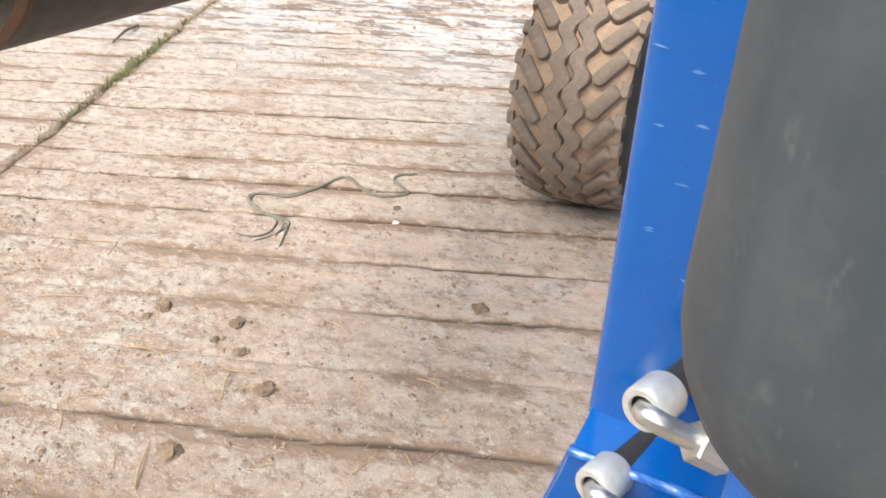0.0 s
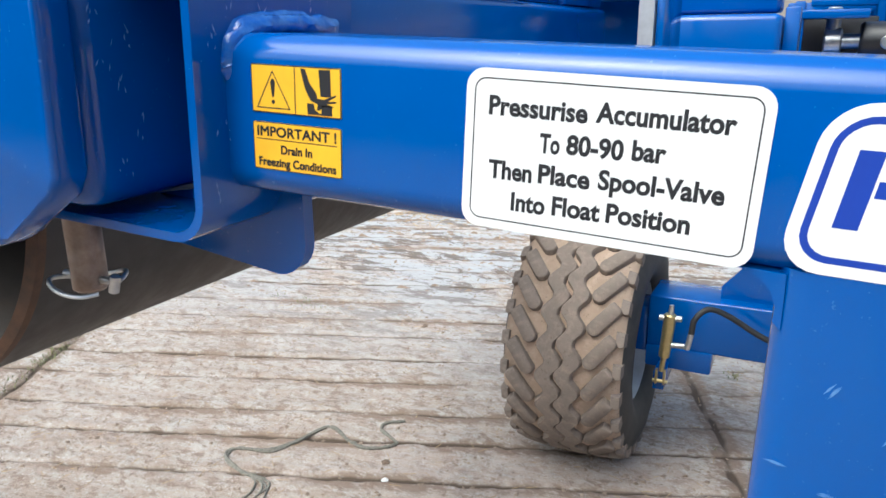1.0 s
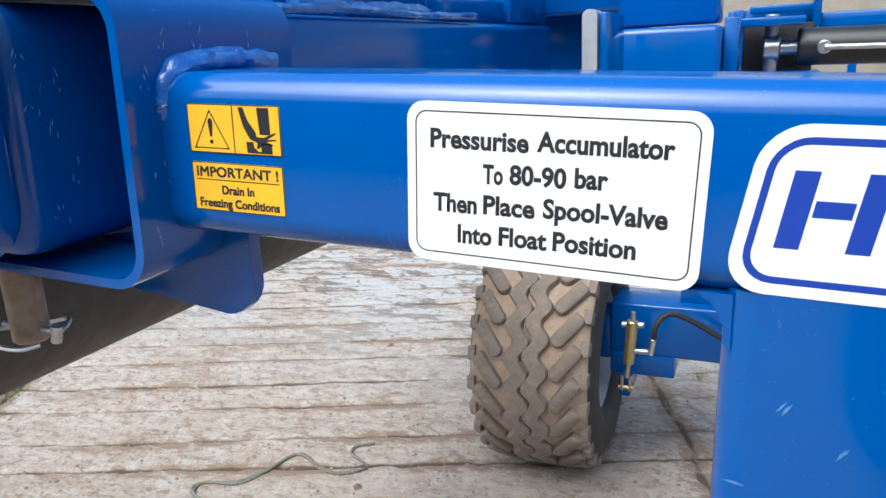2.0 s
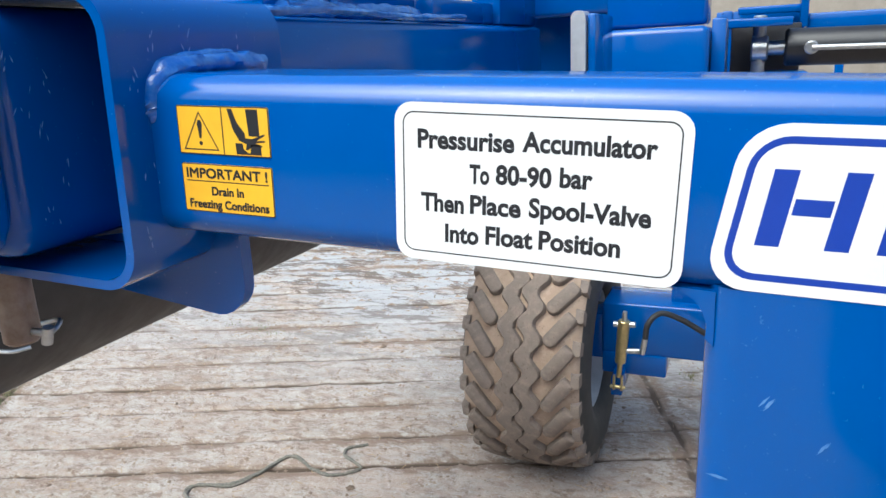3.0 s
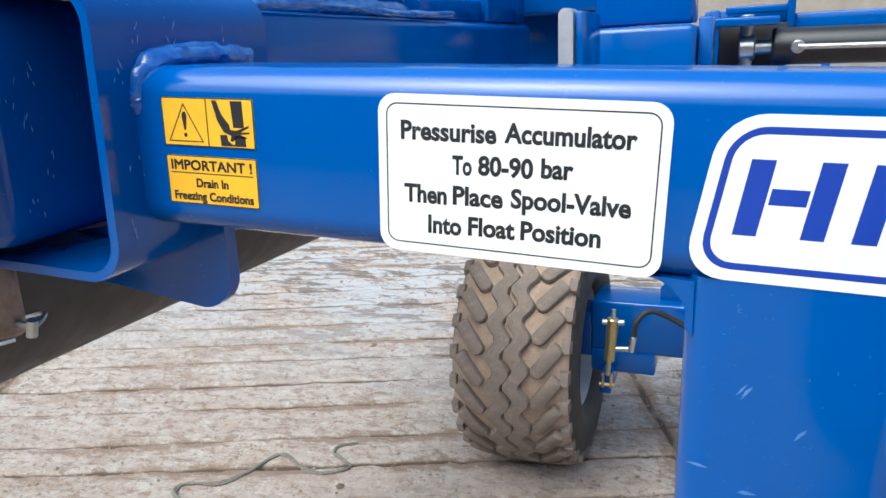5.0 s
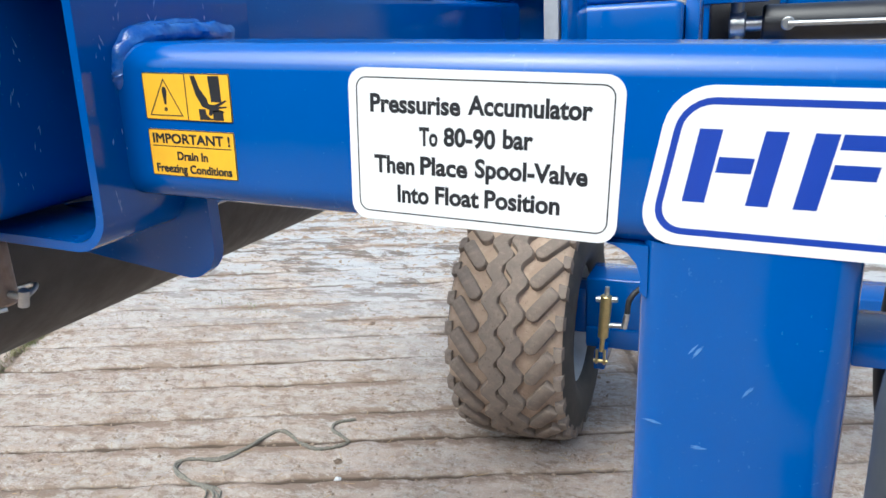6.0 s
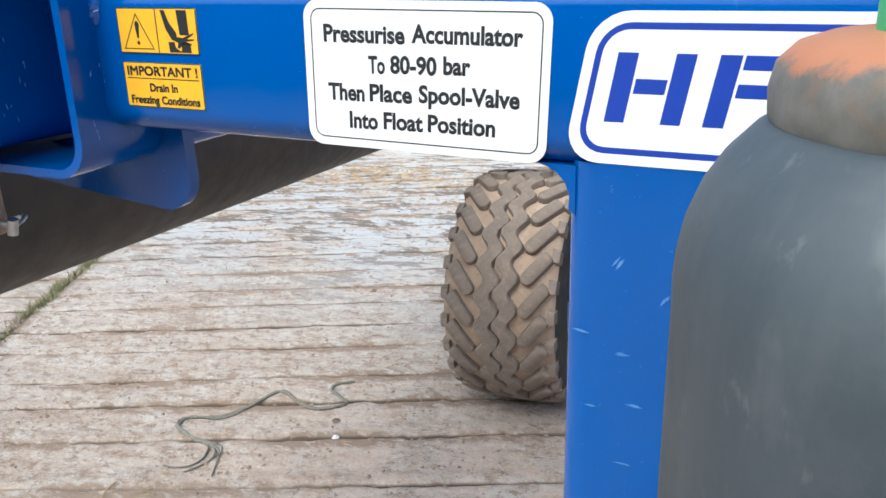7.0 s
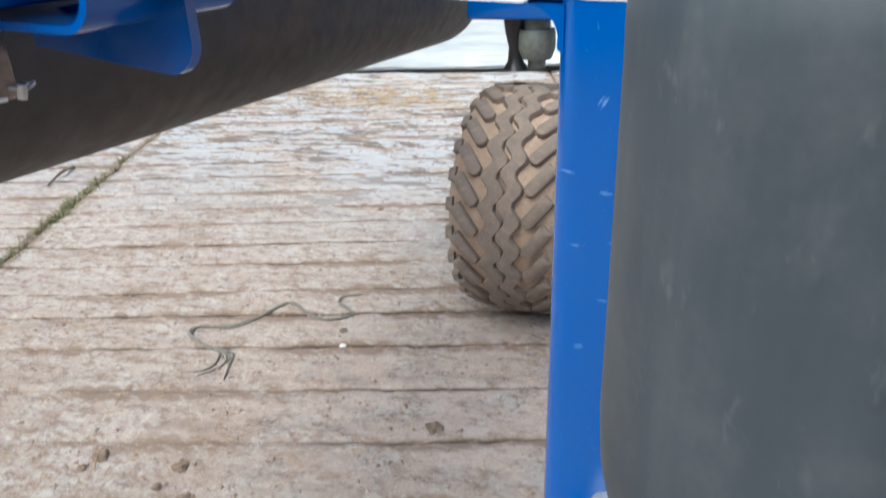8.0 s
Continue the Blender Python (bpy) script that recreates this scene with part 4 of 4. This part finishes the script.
# ---- loose things on the yard ----
def build_twine():
    bm = bmesh.new()
    main = [(-1.382, 2.696), (-1.447, 2.649), (-1.436, 2.593), (-1.369, 2.558), (-1.333, 2.537), (-1.364, 2.486), (-1.434, 2.454), (-1.533, 2.482), (-1.651, 2.514), (-1.705, 2.389), (-1.767, 2.275), (-1.879, 2.232), (-1.907, 2.188), (-1.839, 2.136), (-1.722, 2.104), (-1.645, 2.105)]
    def lay(pts, r, taper=1.0):
        """A strand that follows the rise and fall of the ribs."""
        path = [(p.x, p.y) for p in smooth_path([(x, y, 0) for x, y in pts], 6)][::2]
        top = lambda x, y: max(on_yard(x + a, y + b) for a in (-0.012, 0, 0.012) for b in (-0.012, 0, 0.012))
        add_tube(bm, [(x, y, top(x, y) + 0.8 * r) for x, y in path], r, 8, 3, taper, rough=0.5)
    lay(main, 0.0064)
    lay([(x + 0.006 + 0.008 * math.sin(3.0 * k), y + 0.009 * math.cos(2.0 * k)) for k, (x, y) in enumerate(main[5:])], 0.005)
    tails = [[(-1.806, 2.122), (-1.679, 2.087), (-1.642, 2.008), (-1.683, 1.947), (-1.753, 1.933)], [(-1.722, 2.104), (-1.638, 2.079), (-1.61, 2.011), (-1.651, 1.927)], [(-1.645, 2.105), (-1.614, 2.091), (-1.573, 2.007), (-1.535, 1.936)], [(-1.692, 2.11), (-1.611, 2.073), (-1.608, 2.036)]]
    for tail in tails:
        lay(tail, 0.0048, 0.5)
    thing("twine", bm, ROPE, "frayed grey-green baler twine lying on the concrete", "rope")


def lump(r, flatten, seed):
    bm = bmesh.new()
    bmesh.ops.create_icosphere(bm, subdivisions=3, radius=r)
    for v in bm.verts:
        n = 1 + 0.6 * noise.noise(v.co / r * 1.2 + Vector((seed, 0, 0))) + 0.4 * noise.noise(v.co / r * 3.1 + Vector((0, seed, 0))) + 0.2 * noise.noise(v.co / r * 7 + Vector((0, 0, seed)))
        v.co = Vector((v.co.x * n, v.co.y * n, v.co.z * n * flatten))
    return bm


def build_clods():
    for k, (x, y, r) in enumerate(((-1.359, 1.51, 0.026), (-0.70, 1.951, 0.03), (-1.08, 1.32, 0.033), (-1.638, 1.461, 0.03), (-1.652, 1.402, 0.018), (-1.256, 1.408, 0.022), (-1.363, 1.411, 0.017), (-1.807, 3.684, 0.02), (-1.149, 1.018, 0.035), (-1.30, 2.40, 0.018))):
        thing("mud_clod", lump(0.85 * r, 0.42, k * 3.1), CLOD, "lump of dried brown mud on the concrete", "mud clod",
              Matrix.Translation((x, y, on_yard(x, y) + 0.18 * r)) @ pose(0, 0, 0, 0, 0, 40 * k), "mud clods on the yard")
    bm = bmesh.new()
    add_tube(bm, [(-4.35, 3.78, 0.012), (-4.26, 3.6, 0.03), (-4.17, 3.41, 0.012)], 0.012, 8, 5, 0.5, rough=0.4)
    thing("twig", bm, CLOD, "short dark twig lying on the concrete", "twig")
    thing("white_pebble", lump(0.011, 0.7, 5.0), WHITE, "small white pebble on the concrete", "pebble", Matrix.Translation((-1.25, 2.303, on_yard(-1.25, 2.303) + 0.006)))


def build_straw():
    straw = []
    for pts in (((-1.127, 0.886), (-1.17, 0.94), (-1.209, 1.007)), ((-1.26, 1.33), (-1.21, 1.33), (-1.15, 1.36)), ((-1.22, 1.335), (-1.20, 1.29), (-1.17, 1.235)), ((-1.66, 1.50), (-1.645, 1.46), (-1.60, 1.40)), ((-1.84, 1.80), (-1.83, 1.74), (-1.80, 1.68)), ((-1.14, 1.30), (-1.08, 1.31), (-1.04, 1.345)), ((-2.06, 1.30), (-2.0, 1.33), (-1.92, 1.37)), ((-1.58, 1.26), (-1.52, 1.28), (-1.45, 1.285))):
        bm = bmesh.new()
        add_tube(bm, [(x, y, on_yard(x, y) + 0.006 + 0.006 * (k == 1)) for k, (x, y) in enumerate(pts)], 0.0028, 6, 4, 0.7)
        straw.append(thing("straw_stalk", bm, STRAW, "dry yellow straw stalk lying on concrete", "straw", group="straw on the yard"))
    rng = np.random.default_rng(12)
    for k in range(16):
        x, y, a, ln = rng.uniform(-2.2, -0.5), rng.uniform(0.75, 1.7), rng.uniform(0, 3.14), rng.uniform(0.04, 0.12)
        p = [(x + math.cos(a) * ln * q, y + math.sin(a) * ln * q + 0.1 * ln * (q == 0)) for q in (-0.5, 0, 0.5)]
        bm = bmesh.new()
        add_tube(bm, [(px, py, on_yard(px, py) + 0.004) for px, py in p], 0.002, 6, 4, 0.7)
        thing("straw_stalk", bm, STRAW, "dry yellow straw stalk lying on concrete", "straw", group="straw on the yard")


def crumb(bm, rng, x, y, z, r):
    """A small uneven lump with six corners."""
    turn, flat_by = rng.uniform(0, 1.5), rng.uniform(0.4, 0.8)
    vs = []
    for k in range(4):
        a, q = turn + k * math.pi / 2 + rng.uniform(-0.4, 0.4), r * rng.uniform(0.6, 1.3)
        vs.append(bm.verts.new((x + q * math.cos(a), y + q * math.sin(a), z + rng.uniform(-0.2, 0.2) * r)))
    vs.append(bm.verts.new((x + r * rng.uniform(-0.3, 0.3), y + r * rng.uniform(-0.3, 0.3), z + r * flat_by)))
    vs.append(bm.verts.new((x, y, z - 0.5 * r)))
    for k in range(4):
        bm.faces.new((vs[k], vs[(k + 1) % 4], vs[4]))
        bm.faces.new((vs[(k + 1) % 4], vs[k], vs[5]))


def build_litter():
    """Crumbs of soil and bits of chaff all over the near yard."""
    rng = np.random.default_rng(4)
    bm = bmesh.new()
    for _ in range(22000):
        x, y = rng.uniform(-3.6, 0.4), 0.7 + 4.2 * rng.random() ** 1.6
        r = 0.0018 + 0.011 * rng.random() ** 5
        if noise.noise(Vector((x * 1.7, y * 2.6, 3.0))) + 0.6 * noise.noise(Vector((x * 6, y * 8, 1.0))) < rng.uniform(-0.35, 0.45):
            continue
        z = on_yard(x, y)
        crumb(bm, rng, x, y, z + 0.2 * r, r)
    for _ in range(4200):
        x, y = rng.uniform(-4.6, -0.6), rng.normal(5.9, 0.75)
        r = 0.004 + 0.028 * rng.random() ** 3
        vs = [bm.verts.new((x + 1.6 * r * dx * rng.uniform(0.6, 1.4), y + r * dy * rng.uniform(0.6, 1.4), 0.6 * r * dz * rng.uniform(0.4, 0.9))) for dx, dy, dz in ((1, 0, -0.2), (-0.5, 0.9, -0.2), (-0.5, -0.9, -0.2), (0, 0, 1))]
        for f in ((0, 1, 3), (1, 2, 3), (2, 0, 3), (0, 2, 1)):
            bm.faces.new([vs[q] for q in f])
    thing("soil_crumbs", bm, CRUMB, "loose brown soil crumbs scattered over concrete", "soil", kind="stuff", smooth=0)
    bm = bmesh.new()
    for _ in range(900):
        x, y = rng.uniform(-3.0, 0.2), 0.7 + 3.2 * rng.random() ** 1.5
        a, ln, w = rng.uniform(0, math.pi), rng.uniform(0.012, 0.05), 0.0012
        z = on_yard(x, y) + 0.003
        d, n = Vector((math.cos(a), math.sin(a), 0)), Vector((-math.sin(a), math.cos(a), 0))
        p = Vector((x, y, z))
        vs = [bm.verts.new(p + d * ln * s + n * w * t + Vector((0, 0, h))) for s, t, h in ((-0.5, -1, 0), (0.5, -1, 0.002), (0.5, 1, 0.002), (-0.5, 1, 0), (-0.5, 0, 0.0016), (0.5, 0, 0.0036))]
        for f in ((0, 1, 5, 4), (3, 4, 5, 2), (0, 3, 2, 1)):
            bm.faces.new([vs[q] for q in f])
    for _ in range(420):
        x, y = rng.normal(-3.1, 0.55), rng.normal(6.35, 0.3)
        a, ln, w = rng.uniform(0, math.pi), rng.uniform(0.03, 0.12), 0.004
        d, n = Vector((math.cos(a), math.sin(a), 0)), Vector((-math.sin(a), math.cos(a), 0))
        p = Vector((x, y, rng.uniform(0.004, 0.025)))
        vs = [bm.verts.new(p + d * ln * s + n * w * t + Vector((0, 0, h))) for s, t, h in ((-0.5, -1, 0), (0.5, -1, 0.006), (0.5, 1, 0.006), (-0.5, 1, 0), (-0.5, 0, 0.004), (0.5, 0, 0.01))]
        for f in ((0, 1, 5, 4), (3, 4, 5, 2), (0, 3, 2, 1)):
            bm.faces.new([vs[q] for q in f])
    thing("chaff", bm, STRAW, "short bits of pale straw scattered over concrete", "chaff", kind="stuff", smooth=0)


def build_grass():
    rng = np.random.default_rng(8)
    bm = bmesh.new()

    def tuft(x, y, n, size):
        for _ in range(n):
            px, py = x + rng.normal(0, 0.02), y + rng.normal(0, 0.03)
            a, ln, lean = rng.uniform(0, 6.28), size * rng.uniform(0.4, 1.2), rng.uniform(0.3, 1.1)
            d = Vector((math.cos(a) * lean, math.sin(a) * lean, 1)).normalized()
            n1 = Vector((-math.sin(a), math.cos(a), 0)) * 0.0025
            p = Vector((px, py, on_yard(px, py) - 0.002))
            tip = p + d * ln + Vector((0, 0, -0.25 * ln * lean))
            mid = p + d * ln * 0.55
            v = [bm.verts.new(q) for q in (p - n1, p + n1, mid + n1 * 0.8, mid - n1 * 0.8, tip)]
            bm.faces.new(v[:4])
            bm.faces.new((v[3], v[2], v[4]))
    for s in np.arange(1.2, 7.0, 0.05):
        u = joint_left(s) + rng.normal(0, 0.012)
        dens = (30 if 3.2 < s < 5.4 else 9) * max(0.0, 0.75 + 1.8 * noise.noise(Vector((s * 2.3, 5.0, 0.0))))
        tuft(u * math.cos(A) - s * math.sin(A), u * math.sin(A) + s * math.cos(A), int(dens * rng.random() * 2), 0.055 if dens > 12 else 0.03)
    for x, y, n in ((-0.18, 3.75, 26), (-2.75, 3.72, 18), (-2.55, 3.70, 10), (-0.05, 3.0, 8)):
        for _ in range(3):
            tuft(x + rng.normal(0, 0.06), y + rng.normal(0, 0.02), n // 3 + 2, 0.032)
    thing("joint_grass", bm, GRASS, "short green grass growing in the concrete joints", "grass", kind="stuff", smooth=0)


# ---- far side of the yard ----
def build_stack():
    m = Mat("white_plastic_sheet", rough=0.35)
    m.color(m.mix(m.ramp(m.noise(3, 4, 0.6, (0.3, 1, 3)), (0.4, 0.0), (0.7, 1.0)), (0.6, 0.635, 0.65), (0.45, 0.5, 0.52)))
    m.bump(m.noise(5, 4, 0.6, (0.3, 1, 4)), 0.5, 0.03)
    sheet = m.m
    bm = bmesh.new()
    nx, L = 60, 3.3
    prof = [(0.0, 0.03), (-0.06, 0.07), (-0.03, 0.22), (-0.01, 0.5), (0.0, 0.9), (0.03, 1.25), (0.12, 1.4), (0.6, 1.45), (1.2, 1.45), (1.35, 1.2), (1.4, 0.03)]
    rows = []
    for k in range(nx + 1):
        x = L * k / nx
        row = []
        for j, (y, z) in enumerate(prof):
            w = 0.05 * noise.noise(Vector((x * 2.1, z * 4, j * 0.3))) + 0.02 * noise.noise(Vector((x * 7, z * 9, 1)))
            lift_z = 0.12 * max(0.0, x / L - 0.45) if z < 0.1 else 0
            row.append(bm.verts.new((x, y - w, z + lift_z)))
        rows.append(row)
    for a, b in zip(rows, rows[1:]):
        for j in range(len(prof) - 1):
            bm.faces.new((a[j], b[j], b[j + 1], a[j + 1]))
    bm.faces.new(rows[0][::-1]), bm.faces.new(rows[-1])
    thing("wrapped_load", bm, sheet, "pallet stack wrapped in loose white plastic sheeting", "wrapped stack", Matrix.Translation((-4.25, 7.45, 0)) @ pose(0, 0, 0, 0, 0, 12))
    pallet = new("pallet")
    tagged(pallet, "weathered wooden pallet under white wrapping", "pallet", "pallets by the stack")
    for k in range(3):
        part("bearer", box((0, 0.02 + 0.5 * k, 0.0), (1.2, 0.12 + 0.5 * k, 0.022), 0.003), WOOD, pallet)
        for q in range(3):
            part("block", box((0.55 * q, 0.02 + 0.5 * k, 0.022), (0.55 * q + 0.1, 0.12 + 0.5 * k, 0.1), 0.003), WOOD, pallet)
    for k in range(6):
        part("deck_board", box((0, 0.02 + 0.19 * k, 0.1), (1.2, 0.15 + 0.19 * k, 0.122), 0.003), WOOD, pallet)
    pallet.matrix_basis = Matrix.Translation((-2.3, 7.95, 0)) @ pose(0, 0, 0, 0, 0, 14)
    p2 = copy_thing(pallet, Matrix.Translation((-0.95, 8.25, 0)) @ pose(0, 0, 0, 0, 0, 12))
    for x, y, ang in ((-2.28, 7.98, 14), (-0.93, 8.28, 12)):
        bm = box((0, 0, 0.123), (1.2, 1.1, 1.5), 0.04, 4)
        bmesh.ops.subdivide_edges(bm, edges=bm.edges, cuts=4, use_grid_fill=True)
        for v in bm.verts:
            v.co += Vector((0, -1, 0)) * 0.03 * noise.noise(v.co * 3 + Vector((x, 0, 0)))
        thing("wrapped_pallet_load", bm, sheet, "white plastic wrapped load on a pallet", "wrapped load", Matrix.Translation((x, y, 0)) @ pose(0, 0, 0, 0, 0, ang), "pallets by the stack")
    # block wall closing the yard
    blk = mat_simple("weathered_block_wall", (0.3, 0.265, 0.22), (0.22, 0.19, 0.155), 3, 0.9, bump=0.4)
    bm = box((-14, 14.0, 0), (16, 14.25, 3.2), 0.01)
    thing("yard_wall", bm, blk, "weathered beige block wall across the yard", "wall", kind="structure")
    # unseen wall added behind the camera, so the gloss paint reflects something dark
    back_mat = mat_simple("dark_back_wall", (0.06, 0.065, 0.06), (0.09, 0.09, 0.085), 2, 0.7, bump=0.3)
    thing("unseen_back_wall", box((-16, -8.3, 0), (16, -8.0, 4.2), 0.01), back_mat, "plain dark unseen wall added to darken reflections", "wall", kind="structure")


build_twine()
build_clods()
build_straw()
build_litter()
build_grass()
build_stack()
